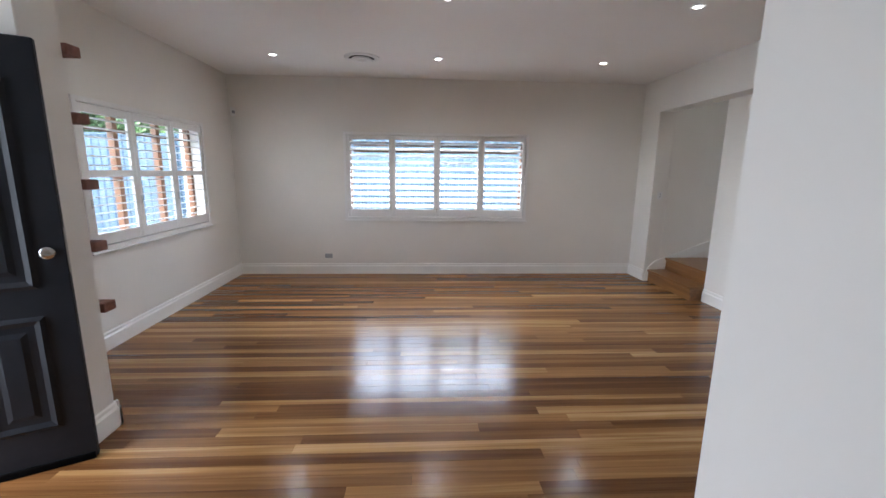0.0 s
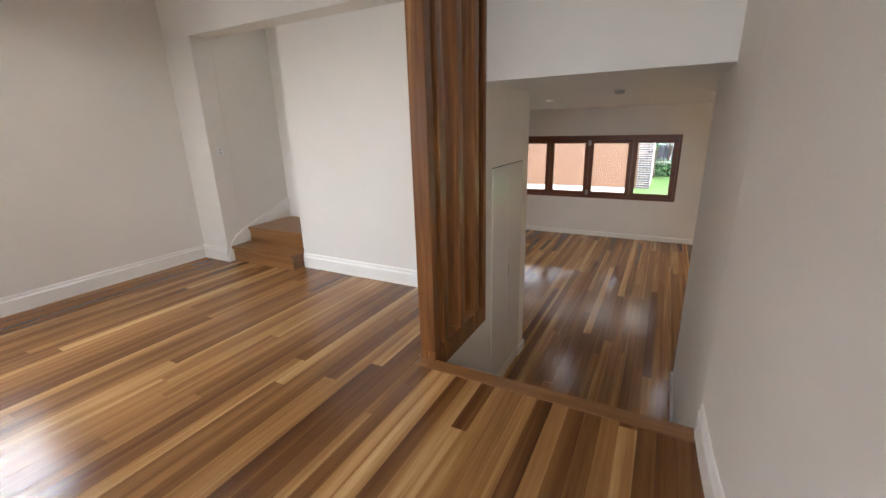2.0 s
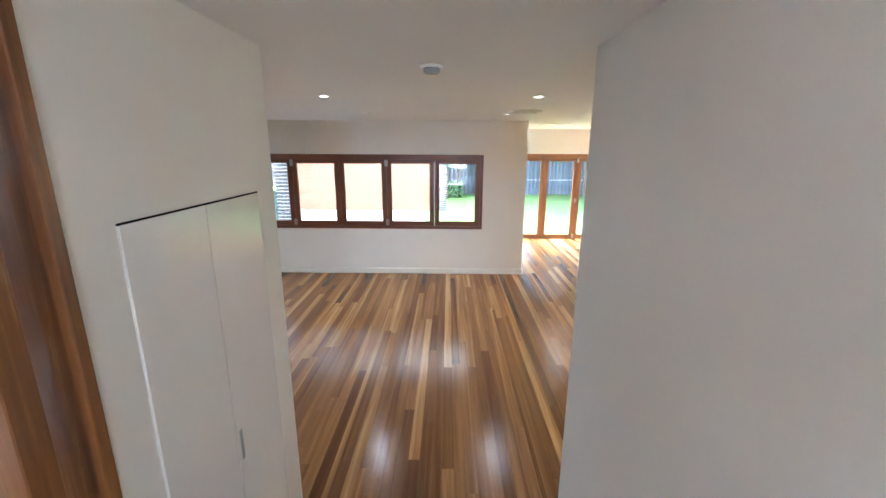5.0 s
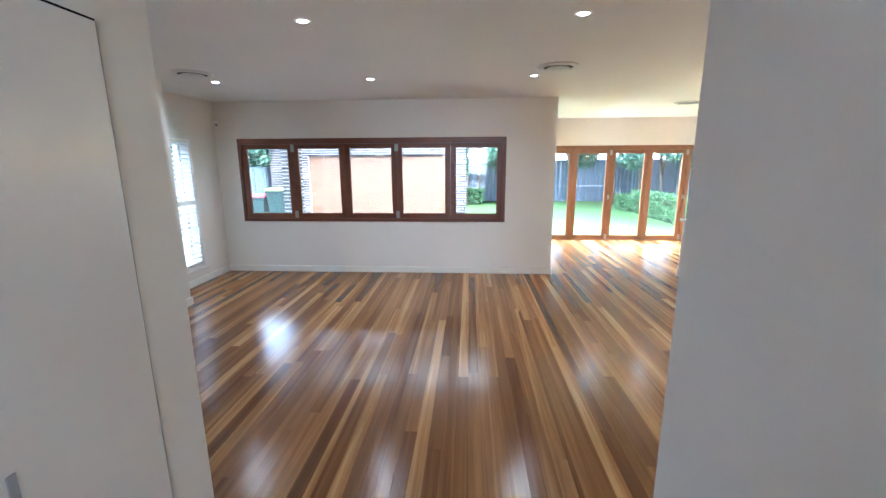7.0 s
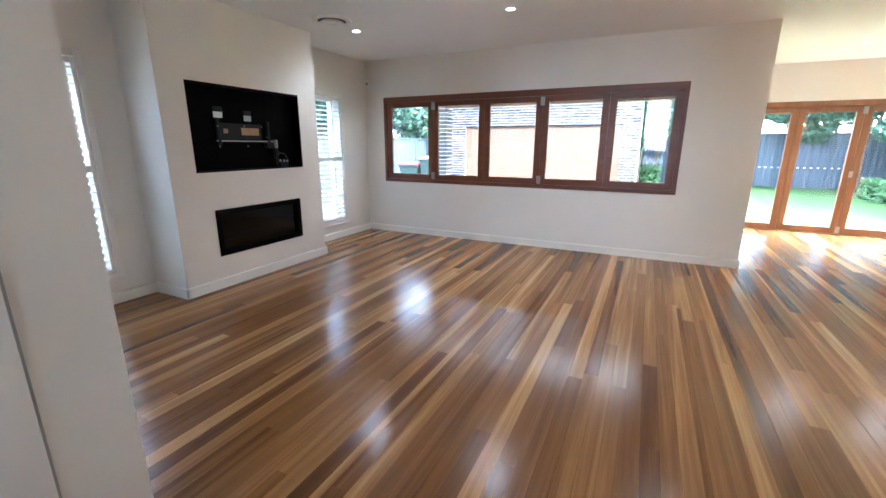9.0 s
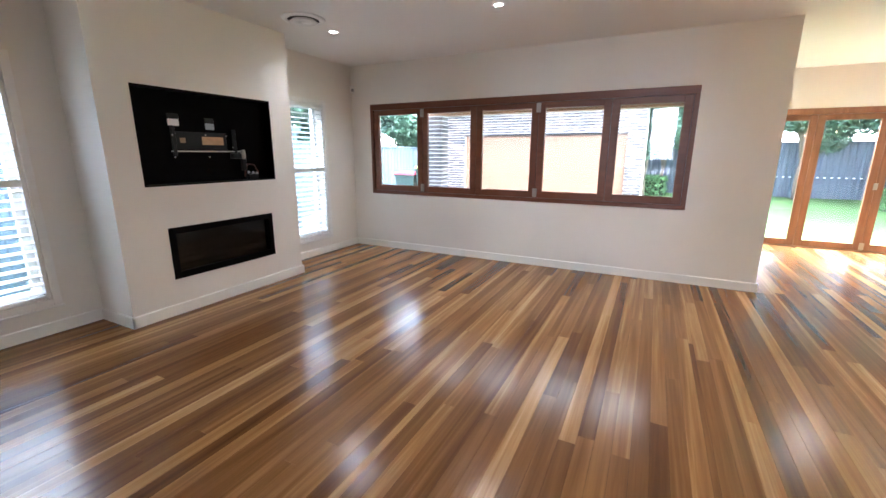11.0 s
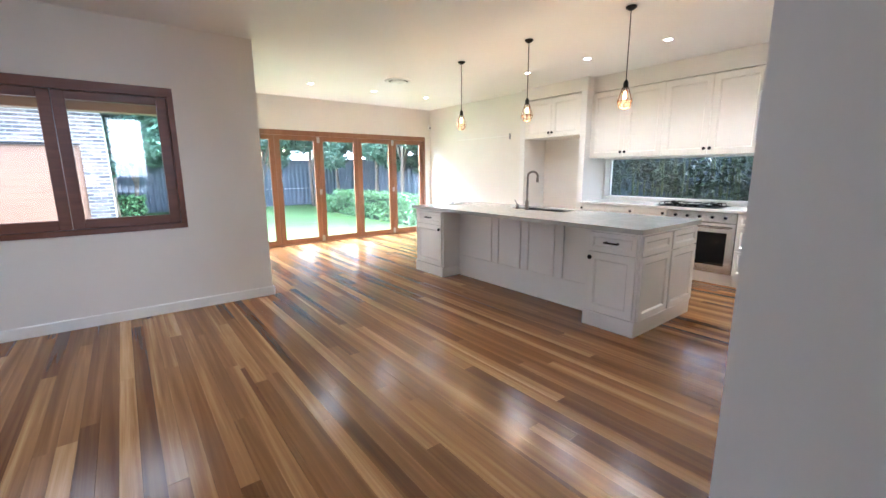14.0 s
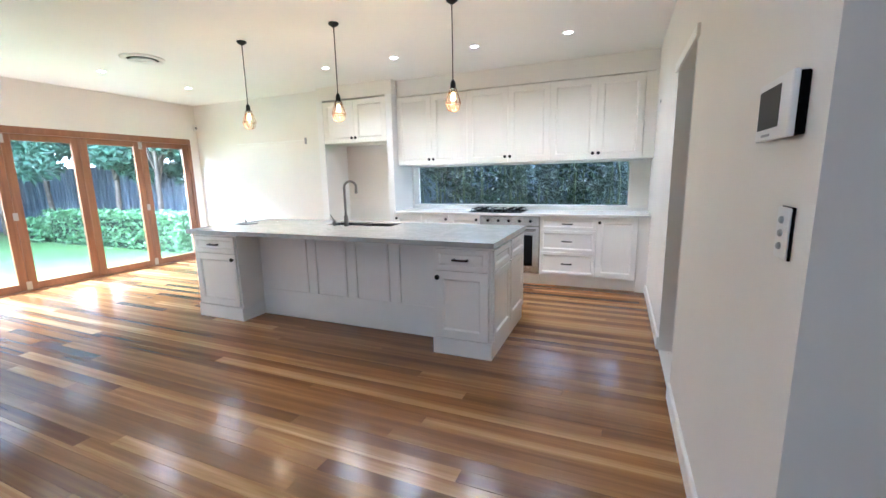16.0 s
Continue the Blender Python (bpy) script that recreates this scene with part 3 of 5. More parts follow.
def shutter_panel(name, m, width, height, stile, top, bottom, mids, blades, tilt, chord, label, group):
    """A plantation shutter leaf: stiles, rails, tilting blades. Local x along, y into the room, z up."""
    th = thing(name, label, "shutter", group=group)
    th.matrix_basis = m
    part("stile", boxes((0, stile, -0.027, 0, 0, height), r=0.003), M_SHUT, th)
    part("stile", boxes((width - stile, width, -0.027, 0, 0, height), r=0.003), M_SHUT, th)
    part("top_rail", boxes((stile, width - stile, -0.026, -0.001, height - top, height), r=0.003), M_SHUT, th)
    part("bottom_rail", boxes((stile, width - stile, -0.026, -0.001, 0, bottom), r=0.003), M_SHUT, th)
    spans, z0 = [], bottom
    for mz in mids:
        part("middle_rail", boxes((stile, width - stile, -0.026, -0.001, mz - 0.028, mz + 0.028), r=0.003), M_SHUT, th)
        spans.append((z0, mz - 0.028)); z0 = mz + 0.028
    spans.append((z0, height - top))
    total = sum(b - a for a, b in spans)
    blade = mesh_from("blade", louvre_mesh(width - 2 * stile - 0.004, chord, tilt), M_SHUT)
    for a, b in spans:
        n = max(2, round(blades * (b - a) / total))
        for k in range(n):
            ob = new("blade", blade)
            ob.parent = th
            ob.location = (stile + 0.002, -0.014, a + (k + 0.5) * (b - a) / n)
    return th


def window_frame(name, m, width, height, depth, edge, label, glass_y, sash_mat, cols=(), rows=(), cat="window"):
    """A casing round an opening with a glazed sash behind it. Local x along, y into the room."""
    th = thing(name, label, cat, kind="structure")
    th.matrix_basis = m
    part("casing", boxes((-edge, 0, -depth, 0.016, -edge, height + edge), (width, width + edge, -depth, 0.016, -edge, height + edge),
                         (0, width, -depth, 0.016, height, height + edge), (0, width, -depth, 0.016, -edge, 0), r=0.003), M_SHUT, th)
    part("sill", boxes((-edge - 0.01, width + edge + 0.01, -0.02, 0.03, -edge - 0.018, -edge), r=0.004), M_SHUT, th)
    items = [(0, 0.05, glass_y - 0.03, glass_y + 0.03, 0, height), (width - 0.05, width, glass_y - 0.03, glass_y + 0.03, 0, height),
             (0.05, width - 0.05, glass_y - 0.03, glass_y + 0.03, height - 0.05, height), (0.05, width - 0.05, glass_y - 0.03, glass_y + 0.03, 0, 0.05)]
    items += [(c - 0.03, c + 0.03, glass_y - 0.028, glass_y + 0.028, 0.05, height - 0.05) for c in cols]
    part("sash", boxes(*items), sash_mat, th)
    if rows:
        xs = [0.05, *cols, width - 0.05]
        for r in rows:
            for a, b in zip(xs, xs[1:]):
                part("glazing_bar", boxes((a + 0.03, b - 0.03, glass_y - 0.02, glass_y + 0.02, r - 0.014, r + 0.014)), sash_mat, th)
    part("pane", boxes((0.04, width - 0.04, glass_y - 0.002, glass_y + 0.002, 0.04, height - 0.04)), M_GLASS, th)
    return th


# back window: four shutter leaves
W0, W1, Z0, Z1 = -0.90, 1.81, 0.90, 2.12
mw = local((W1, YB, Z0), (-1, 0, 0), (0, -1, 0))
window_frame("window_1", mw, W1 - W0, Z1 - Z0, 0.06, 0.045, "wide white framed window behind plantation shutters", -0.17, M_SASH, cols=(0.68, 1.355, 2.03), rows=(0.99, 1.08))
pw = (W1 - W0 - 0.012) / 4
for k in range(4):
    shutter_panel("shutter", local((W1 - 0.003 - k * (pw + 0.002), YB - 0.002, Z0 + 0.004), (-1, 0, 0), (0, -1, 0)), pw, Z1 - Z0 - 0.008, 0.048, 0.06, 0.115, (), 11, -28, 0.086, "white plantation shutter with half-tilted blades", "back window shutters")
# left window: three leaves, blades level
V0, V1 = 3.80, 5.71
mw = local((XL, V0, 0.92), (0, 1, 0), (1, 0, 0))
window_frame("window_2", mw, V1 - V0, 1.20, 0.06, 0.045, "white framed window with brown timber sashes behind shutters", -0.17, M_SASH, cols=(0.62, 1.27), rows=(0.60, 1.02))
pw = (V1 - V0 - 0.010) / 3
for k in range(3):
    shutter_panel("shutter", local((XL + 0.002, V0 + 0.003 + k * (pw + 0.002), 0.924), (0, 1, 0), (1, 0, 0)), pw, 1.192, 0.052, 0.07, 0.10, (0.62,), 13, 3, 0.064, "white plantation shutter with level open blades", "left window shutters")
    latch = solid("shutter_latch", boxes((XL + 0.003, XL + 0.018, V0 + 0.02 + k * pw, V0 + 0.032 + k * pw, 1.25, 1.33), r=0.002), M_NICKEL, "small metal shutter latch on a stile", "latch")

# timber screen beside the steps
scr = thing("timber_screen", "tall screen of upright brown hardwood fins beside the steps", "screen", (XS, 2.86, 0))
part("bottom_rail", boxes((-0.02, 0.86, -0.075, 0.040, -0.10, 0.055), r=0.004), M_SCREEN, scr)
part("end_post", boxes((-0.02, 0.055, -0.075, 0.040, 0.055, CEIL_UP), r=0.004), M_SCREEN, scr)
for x in (0.125, 0.39, 0.665):
    part("fin", boxes((x, x + 0.07, -0.07, 0.090, 0.055, CEIL_UP), r=0.003), M_SCREEN, scr)
part("back_post", boxes((0.825, 0.86, -0.075, 0.040, 0.055, 2.468), r=0.003), M_SCREEN, scr)
solid("floor_edge_trim", boxes((XS - 0.115, XS - 0.021, YS1 + 0.001, 2.90, -0.09, 0.001), (XS - 0.021, 3.82, 2.902, 2.925, -0.09, 0.003)), M_TREAD, "dark timber strip along the floor edge", "floor trim")

# flush cupboard under the upper stair
cup = thing("cupboard", "flush white cupboard with two doors and a finger pull", "cupboard", (0, YS1, 0))
part("door", boxes((3.768, 4.152, -0.005, 0.001, LOW + 0.14, 1.160), r=0.0015), M_CUP, cup)
door = part("door", boxes((4.157, 4.555, -0.005, 0.001, LOW + 0.14, 1.160), r=0.0015), M_CUP, cup)
part("finger_pull", boxes((4.174, 4.192, -0.008, -0.004, 0.10, 0.235), r=0.001), M_GREYP, door, "grey recessed pull")
# gaps are thin strips; black and grey ones have their shade painted in
for nm, bx in (("shadow_gap", (3.765, 4.558, -0.0015, 0.0005, 1.160, 1.166)), ("shadow_gap", (3.765, 3.768, -0.0015, 0.0005, LOW + 0.14, 1.160)), ("shadow_gap", (4.152, 4.157, -0.0015, 0.0005, LOW + 0.14, 1.160)), ("shadow_gap", (4.555, 4.561, -0.0015, 0.0005, LOW + 0.14, 1.160))):
    part(nm, boxes(bx), M_BLACKP if bx[0] < 3.766 and bx[1] > 4 else M_GREYP if bx[0] > 4 else M_WALL, cup)

# front door, standing open
fd = thing("front_door", "open charcoal panelled front door with a round lock", "door", (-1.592, 2.362, 0.012))
fd.matrix_basis = pose(-1.592, 2.362, 0.012, 0, 0, 207)
DW, DH = 0.88, 2.17
part("leaf", boxes((0, DW, -0.02, 0.02, 0, DH), r=0.004), M_DOORP, fd)
for a, b in ((0.12, 0.40), (0.48, 0.76)):
    for c, d in ((0.22, 0.84), (0.98, 1.98)):
        for side in (-1, 1):
            bm = bmesh.new()
            y0, y1 = (0.020, 0.034)
            rings = []
            for ins, yy in ((0, y0), (0.02, y1), (0.045, y0 + 0.002), (0.075, y0 + 0.002), (0.10, y0 + 0.012)):
                rings.append([bm.verts.new((x, side * yy, z)) for x, z in ((a + ins, c + ins), (b - ins, c + ins), (b - ins, d - ins), (a + ins, d - ins))])
            for r0, r1 in zip(rings, rings[1:]):
                for k in range(4):
                    bm.faces.new((r0[k], r0[(k + 1) % 4], r1[(k + 1) % 4], r1[k]))
            bm.faces.new(rings[-1])
            bmesh.ops.recalc_face_normals(bm, faces=bm.faces)
            part("raised_panel", bm, M_DOORP, fd)
part("lock", lathe([(0.033, 0), (0.033, 0.008), (0.026, 0.014), (0.012, 0.016)], 20, Matrix.Translation((0.07, 0.02, 1.16)) @ pose(0, 0, 0, -90, 0, 0)), M_CHROME, fd, "round chrome deadlock")
part("lock", lathe([(0.033, 0), (0.033, 0.008), (0.026, 0.014), (0.012, 0.016)], 20, Matrix.Translation((0.07, -0.02, 1.16)) @ pose(0, 0, 0, 90, 0, 0)), M_CHROME, fd, "round chrome deadlock")
part("strike_edge", boxes((-0.003, 0.0, -0.012, 0.012, 1.05, 1.28)), M_NICKEL, fd)
part("weather_seal", boxes((0.01, DW - 0.01, -0.03, 0.03, -0.008, 0.03), r=0.003), M_BLACKP, fd)
for z in (2.214, 1.861, 1.498, 1.140, 0.770):
    solid("brick_end", boxes((-1.79, -1.665, 2.640, 2.735, z - 0.029, z + 0.028), r=0.004), M_BRICKP, "raw brown brick end standing out of the plaster", "brick", "toothed brick ends")


def outlet(name, m, w, h, label, cat, rockers, mat=None):
    th = thing(name, label, cat)
    th.matrix_basis = m
    part("plate", boxes((-w / 2, w / 2, 0, 0.008, -h / 2, h / 2), r=0.003), mat or M_PLASTIC, th)
    for u, v in rockers:
        part("rocker", boxes((u - 0.006, u + 0.006, 0.007, 0.013, v - 0.010, v + 0.010), r=0.002), M_GREYP, th)
    return th


outlet("power_outlet", local((-1.221, YB, 0.285), (-1, 0, 0), (0, -1, 0)), 0.115, 0.07, "small grey power outlet above the skirting", "outlet", ((-0.03, 0.012), (0.03, 0.012)), M_GREYP)
outlet("light_switch", local((3.72, 6.10, 1.29), (-1, 0, 0), (0, -1, 0)), 0.072, 0.115, "white light switch beside the stair", "switch", ((0, 0.02), (0, -0.02)))


def wall_sensor(m3, label):
    th = thing("alarm_sensor", label, "sensor")
    th.matrix_basis = m3
    part("housing", rounded(boxes((-0.032, 0.032, 0, 0.045, -0.055, 0.055)), 0.012, 2), M_PLASTIC, th)
    part("lens", boxes((-0.02, 0.02, 0.045, 0.050, -0.03, 0.012), r=0.004), M_GREYP, th)


wall_sensor(local((XL + 0.06, YB - 0.05, 2.41), (0.707, 0.707, 0), (0.707, -0.707, 0)), "small white alarm sensor in the ceiling corner")
wall_sensor(local((XF - 0.05, YL - 0.06, 1.45), (-0.707, 0.707, 0), (-0.707, -0.707, 0)), "small white alarm sensor high in the corner")
wall_sensor(local((XD - 0.03, -3.90, 1.41), (0, 1, 0), (-1, 0, 0)), "small white alarm sensor above the folding doors")


# ---- ceiling lamps and vents ----
LAMP_RING = mesh_from("trim_ring", lathe([(0.040, -0.001), (0.050, -0.001), (0.056, -0.006), (0.046, -0.012), (0.038, -0.010), (0.036, -0.002)], 28, cap=False), M_PLASTIC)
LAMP_FACE = mesh_from("lamp_face", lathe([(0.036, -0.004), (0.02, -0.0045)], 20), M_LED)
SPOT = bpy.data.lights.new("downlight", "SPOT")
SPOT.energy, SPOT.spot_size, SPOT.spot_blend, SPOT.shadow_soft_size, SPOT.color = SPOT_WATTS, radians(150), 0.9, 0.07, (1.0, 0.965, 0.91)


SPOT_LOW = SPOT.copy()
SPOT_LOW.energy = SPOT_WATTS_LOW
SPOT_KITCHEN = SPOT.copy()
SPOT_KITCHEN.energy, SPOT_KITCHEN.color = SPOT_WATTS_KITCHEN, (1.0, 0.92, 0.80)


def downlight(x, y, z, group):
    th = thing("recessed_downlight", "small round recessed ceiling lamp, lit", "downlight", (x, y, z), group)
    for nm, me in (("trim_ring", LAMP_RING), ("lamp_face", LAMP_FACE)):
        ob = new(nm, me)
        ob.parent = th
    lamp = new("downlight", SPOT if z > 2 else SPOT_KITCHEN if "kitchen" in group else SPOT_LOW)
    lamp.location = (x, y, z - 0.03)


for y in (5.46, 3.70):
    for x in (-1.53, 0.42, 2.44):
        downlight(x, y, CEIL_UP, "upper room downlights")
for x, y in ((6.56, 3.05), (6.56, 1.15), (8.57, 4.93), (8.57, 3.05), (8.52, 1.17)):
    downlight(x, y, CEIL_LOW, "lower room downlights")
for x, y in ((11.85, -0.70), (11.85, -1.81), (11.85, -2.91), (9.40, -2.92), (8.45, -2.93), (7.50, -2.95), (6.55, -2.95)):
    downlight(x, y, CEIL_LOW, "kitchen downlights")


def ceiling_vent(x, y, z):
    th = thing("ceiling_vent", "round white air vent with stepped rings in the ceiling", "vent", (x, y, z), "ceiling vents")
    part("outer_ring", lathe([(0.15, 0.0), (0.21, -0.002), (0.205, -0.012), (0.17, -0.022), (0.15, -0.016)], 40, cap=False), M_PLASTIC, th)
    # flat dark disc; its colour gives the shade between the rings
    part("throat", lathe([(0.165, -0.001), (0.02, -0.001)], 32), M_VENT_SHADE, th)
    part("inner_cone", lathe([(0.132, -0.030), (0.128, -0.034), (0.03, -0.034), (0.02, -0.012), (0.112, -0.016)], 36), M_PLASTIC, th)


for v in ((-0.50, 5.49, CEIL_UP), (8.11, 4.90, CEIL_LOW), (8.11, 0.99, CEIL_LOW), (10.90, -1.71, CEIL_LOW)):
    ceiling_vent(*v)
sm = thing("smoke_alarm", "round white smoke alarm on the ceiling", "smoke alarm", (5.19, 2.04, CEIL_LOW))
part("base", lathe([(0.062, 0.0), (0.062, -0.010), (0.05, -0.014)], 28), M_PLASTIC, sm)
part("cap", lathe([(0.046, -0.012), (0.046, -0.034), (0.035, -0.042), (0.01, -0.044)], 28), M_GREYP, sm)

# ---- lower room: chimney breast ----
tvn = thing("tv_recess", "black lined recess for a television with a wall bracket", "recess", (0, CBY, 0))
part("back_board", boxes((6.745, 8.102, 0.118, 0.132, 0.226, 1.053)), M_BLACKP, tvn)
for bx in ((6.743, 6.755, 0.002, 0.118, 0.224, 1.055), (8.092, 8.104, 0.002, 0.118, 0.224, 1.055)):
    part("side_lining", boxes(bx), M_BLACKP, tvn)
for bx in ((6.755, 8.092, 0.002, 0.118, 0.224, 0.236), (6.755, 8.092, 0.002, 0.118, 1.043, 1.055)):
    part("edge_lining", boxes(bx), M_BLACKP, tvn)
br = thing("tv_bracket", "black steel television bracket with silver rail", "wall bracket", (0, CBY, 0))
part("wall_plate", boxes((7.10, 7.62, 0.100, 0.118, 0.54, 0.70), r=0.003), M_BLACK, br)
part("rail", boxes((7.06, 7.80, 0.075, 0.100, 0.518, 0.530), r=0.002), M_NICKEL, br, "thin silver rail")
for x in (7.07, 7.68):
    part("arm", boxes((x, x + 0.03, 0.070, 0.100, 0.48, 0.74), r=0.002), M_BLACK, br)
part("label_plate", boxes((7.36, 7.58, 0.094, 0.099, 0.585, 0.660)), plain("tan cardboard", (0.42, 0.27, 0.14), 0.8, vary=0.15, scale=20), br, "tan label plate")
for x, w in ((7.07, 0.10), (7.42, 0.09)):
    o = thing("wall_socket", "white data socket in a black recess", "socket", (x + w / 2, CBY + 0.118, 0.78 if x < 7.2 else 0.76))
    part("plate", boxes((-w / 2, w / 2, -0.008, 0, -0.03, 0.028), r=0.003), M_PLASTIC if x < 7.2 else M_GREYP, o)
    part("shade_hood", boxes((-w / 2, w / 2, -0.012, -0.0, 0.028, 0.075), r=0.003), M_BLACK, o)
for x, z in ((7.07, 0.665), (7.07, 0.47), (7.38, 0.675), (7.40, 0.47), (7.60, 0.675), (7.66, 0.565), (7.66, 0.47)):
    part("screw", lathe([(0.009, 0), (0.009, 0.006), (0.004, 0.008)], 10, Matrix.Translation((x, 0.072, z)) @ pose(0, 0, 0, 90, 0, 0)), M_CHROME, br, "bright screw head")
part("tag", boxes((7.15, 7.20, 0.094, 0.099, 0.60, 0.645)), plain("pale tag", (0.30, 0.20, 0.12), 0.8), br, "small tan tag")
part("joint_block", boxes((7.64, 7.79, 0.055, 0.100, 0.452, 0.505), r=0.008, seg=2), M_BLACK, br)
part("joint_pin", lathe([(0.022, -0.04), (0.024, 0.0), (0.022, 0.045), (0.012, 0.052)], 16, Matrix.Translation((7.765, 0.06, 0.49))), M_NICKEL, br, "silver joint pin")
part("swing_arm", boxes((7.74, 7.79, 0.050, 0.085, 0.33, 0.455), r=0.006), M_BLACK, br)
plug = thing("cable_plug", "dark red cable and black plug lying in a recess", "plug", (7.86, CBY + 0.06, 0.237))
part("plug_body", boxes((-0.06, 0.06, -0.02, 0.03, 0.0, 0.055), r=0.008, seg=2), M_BLACK, plug)
bm = bmesh.new()
tube(bm, [(0.05, 0.0, 0.03), (0.08, 0.01, 0.07), (0.04, 0.02, 0.15), (-0.03, 0.03, 0.16), (-0.07, 0.02, 0.09), (-0.09, 0.01, 0.03)], 0.007)
part("cable", bm, plain("dark red cable", (0.05, 0.008, 0.006), 0.5), plug, "dark red cable")
for x, z in ((-0.055, 0.075), (0.0, 0.07), (0.045, 0.062)):
    part("connector", boxes((x - 0.012, x + 0.012, -0.018, 0.0, z - 0.012, z + 0.012), r=0.004), M_GREYP, plug)

fire = thing("fireplace", "long black glass-fronted electric fireplace set in the wall", "fireplace", (0, CBY, 0))
part("surround", boxes((6.875, 6.935, -0.006, 0.05, -0.622, -0.148), (7.948, 8.008, -0.006, 0.05, -0.622, -0.148), (6.935, 7.948, -0.006, 0.05, -0.205, -0.148), (6.935, 7.948, -0.006, 0.05, -0.622, -0.560), r=0.002), M_BLACKP, fire)
part("glass", boxes((6.935, 7.948, 0.030, 0.036, -0.560, -0.205)), M_SCRN, fire)
part("ember_bed", boxes((6.94, 7.94, 0.05, 0.14, -0.56, -0.52), r=0.01), M_BLACKP, fire)
part("inner_back", boxes((6.875, 8.008, 0.14, 0.15, -0.622, -0.148)), M_BLACKP, fire)

# tall shuttered windows either side of the chimney
for nm, a, b in (("window_3", 5.42, 6.17), ("window_4", 8.80, 9.46)):
    w = b - a
    window_frame(nm, local((b, YL, -0.66), (-1, 0, 0), (0, -1, 0)), w, 1.84, 0.06, 0.055, "tall narrow window behind white shutters", -0.18, M_SHUT, rows=(0.95,))
    shutter_panel("shutter", local((b - 0.002, YL - 0.002, -0.656), (-1, 0, 0), (0, -1, 0)), w - 0.004, 1.832, 0.028, 0.045, 0.03, (0.935,), 26, -16, 0.062, "tall white plantation shutter with tilted blades", "tall shutters")


def bifold(name, label, axis_m, width, height, splits, stile, top, bottom, sash, head, sill, depth, handle_at, room_trim):
    """A row of hinged glazed leaves in a timber frame. Local x along the opening, y into the room."""
    th = thing(name, label, "folding window" if "window" in name else "folding door", kind="structure")
    th.matrix_basis = axis_m
    part("head", boxes((0, width, -depth, room_trim, height - head, height), r=0.003), sash, th)
    part("sill", boxes((0, width, -depth, room_trim, 0, sill), r=0.003), sash, th)
    part("jamb", boxes((0, 0.05, -depth, room_trim, sill, height - head), r=0.003), sash, th)
    part("jamb", boxes((width - 0.05, width, -depth, room_trim, sill, height - head), r=0.003), sash, th)
    y0, y1 = -0.055, -0.012
    z0, z1 = sill + 0.002, height - head - 0.002
    for k, (a, b) in enumerate(zip(splits, splits[1:])):
        leaf = part("leaf", boxes((a + 0.002, a + stile, y0, y1, z0, z1), (b - stile, b - 0.002, y0, y1, z0, z1), (a + stile, b - stile, y0, y1, z1 - top, z1), (a + stile, b - stile, y0, y1, z0, z0 + bottom), r=0.004), sash, th)
        part("pane", boxes((a + stile - 0.01, b - stile + 0.01, -0.036, -0.032, z0 + bottom - 0.01, z1 - top + 0.01)), M_GLASS, leaf)
        if k in handle_at:
            part("hinge", boxes((b - 0.028, b + 0.028, y1, y1 + 0.014, z1 - 0.12, z1 - 0.01), r=0.003), M_NICKEL, leaf, "brushed nickel hinge")
            part("hinge", boxes((b - 0.028, b + 0.028, y1, y1 + 0.014, z0 + 0.01, z0 + 0.12), r=0.003), M_NICKEL, leaf, "brushed nickel hinge")
            if height > 1.6:
                part("hinge", boxes((b - 0.025, b + 0.025, y1, y1 + 0.012, z0 + 0.93, z0 + 1.03), r=0.003), M_NICKEL, leaf, "brushed nickel hinge")
    return th


BW0, BW1, BZ0, BZ1 = 1.32, 5.615, -0.10, 1.225
bw_w = BW1 - BW0
bifold("window_5", "wide folding window of five cedar-framed panes", local((XF, BW1, BZ0), (0, -1, 0), (-1, 0, 0)), bw_w, BZ1 - BZ0,
       [0.05, 0.895, 1.735, 2.575, 3.43, bw_w - 0.05], 0.088, 0.075, 0.085, M_CEDAR, 0.085, 0.05, 0.10, (0, 2), 0.012)
FD0, FD1 = -3.80, 0.40
fd_w = FD1 - FD0
bifold("door_1", "wide row of cedar-framed glass folding doors", local((XD, FD1, LOW - 0.015), (0, -1, 0), (-1, 0, 0)), fd_w, 1.215 - LOW,
       [0.05, 0.87, 1.69, 2.52, 3.345, fd_w - 0.05], 0.095, 0.085, 0.10, M_CEDAR_Z, 0.09, 0.035, 0.12, (1, 3), 0.014)

# ---- kitchen ----
def shaker(m, u0, u1, v0, v1, th=0.02, rail=0.062, depth=0.013):
    """A framed door or drawer front. Local x along, y out, z up."""
    bm = bmesh.new()
    rings = []
    for ins, y in ((0, 0), (0, th - 0.002), (0.002, th), (rail, th), (rail + 0.004, th - 0.003), (rail + 0.014, th - depth), ):
        rings.append([bm.verts.new(m @ Vector((x, y, z))) for x, z in ((u0 + ins, v0 + ins), (u1 - ins, v0 + ins), (u1 - ins, v1 - ins), (u0 + ins, v1 - ins))])
    for a, b in zip(rings, rings[1:]):
        for k in range(4):
            bm.faces.new((a[k], a[(k + 1) % 4], b[(k + 1) % 4], b[k]))
    bm.faces.new(rings[-1]); bm.faces.new(rings[0][::-1])
    bmesh.ops.recalc_face_normals(bm, faces=bm.faces)
    return bm


def knob(m, u, v, out, parent):
    part("knob", lathe([(0.008, 0.0), (0.008, 0.012), (0.019, 0.019), (0.020, 0.028), (0.012, 0.034)], 14, m @ Matrix.Translation((u, out, v)) @ pose(0, 0, 0, -90, 0, 0)), M_BLACK, parent, "black round knob")


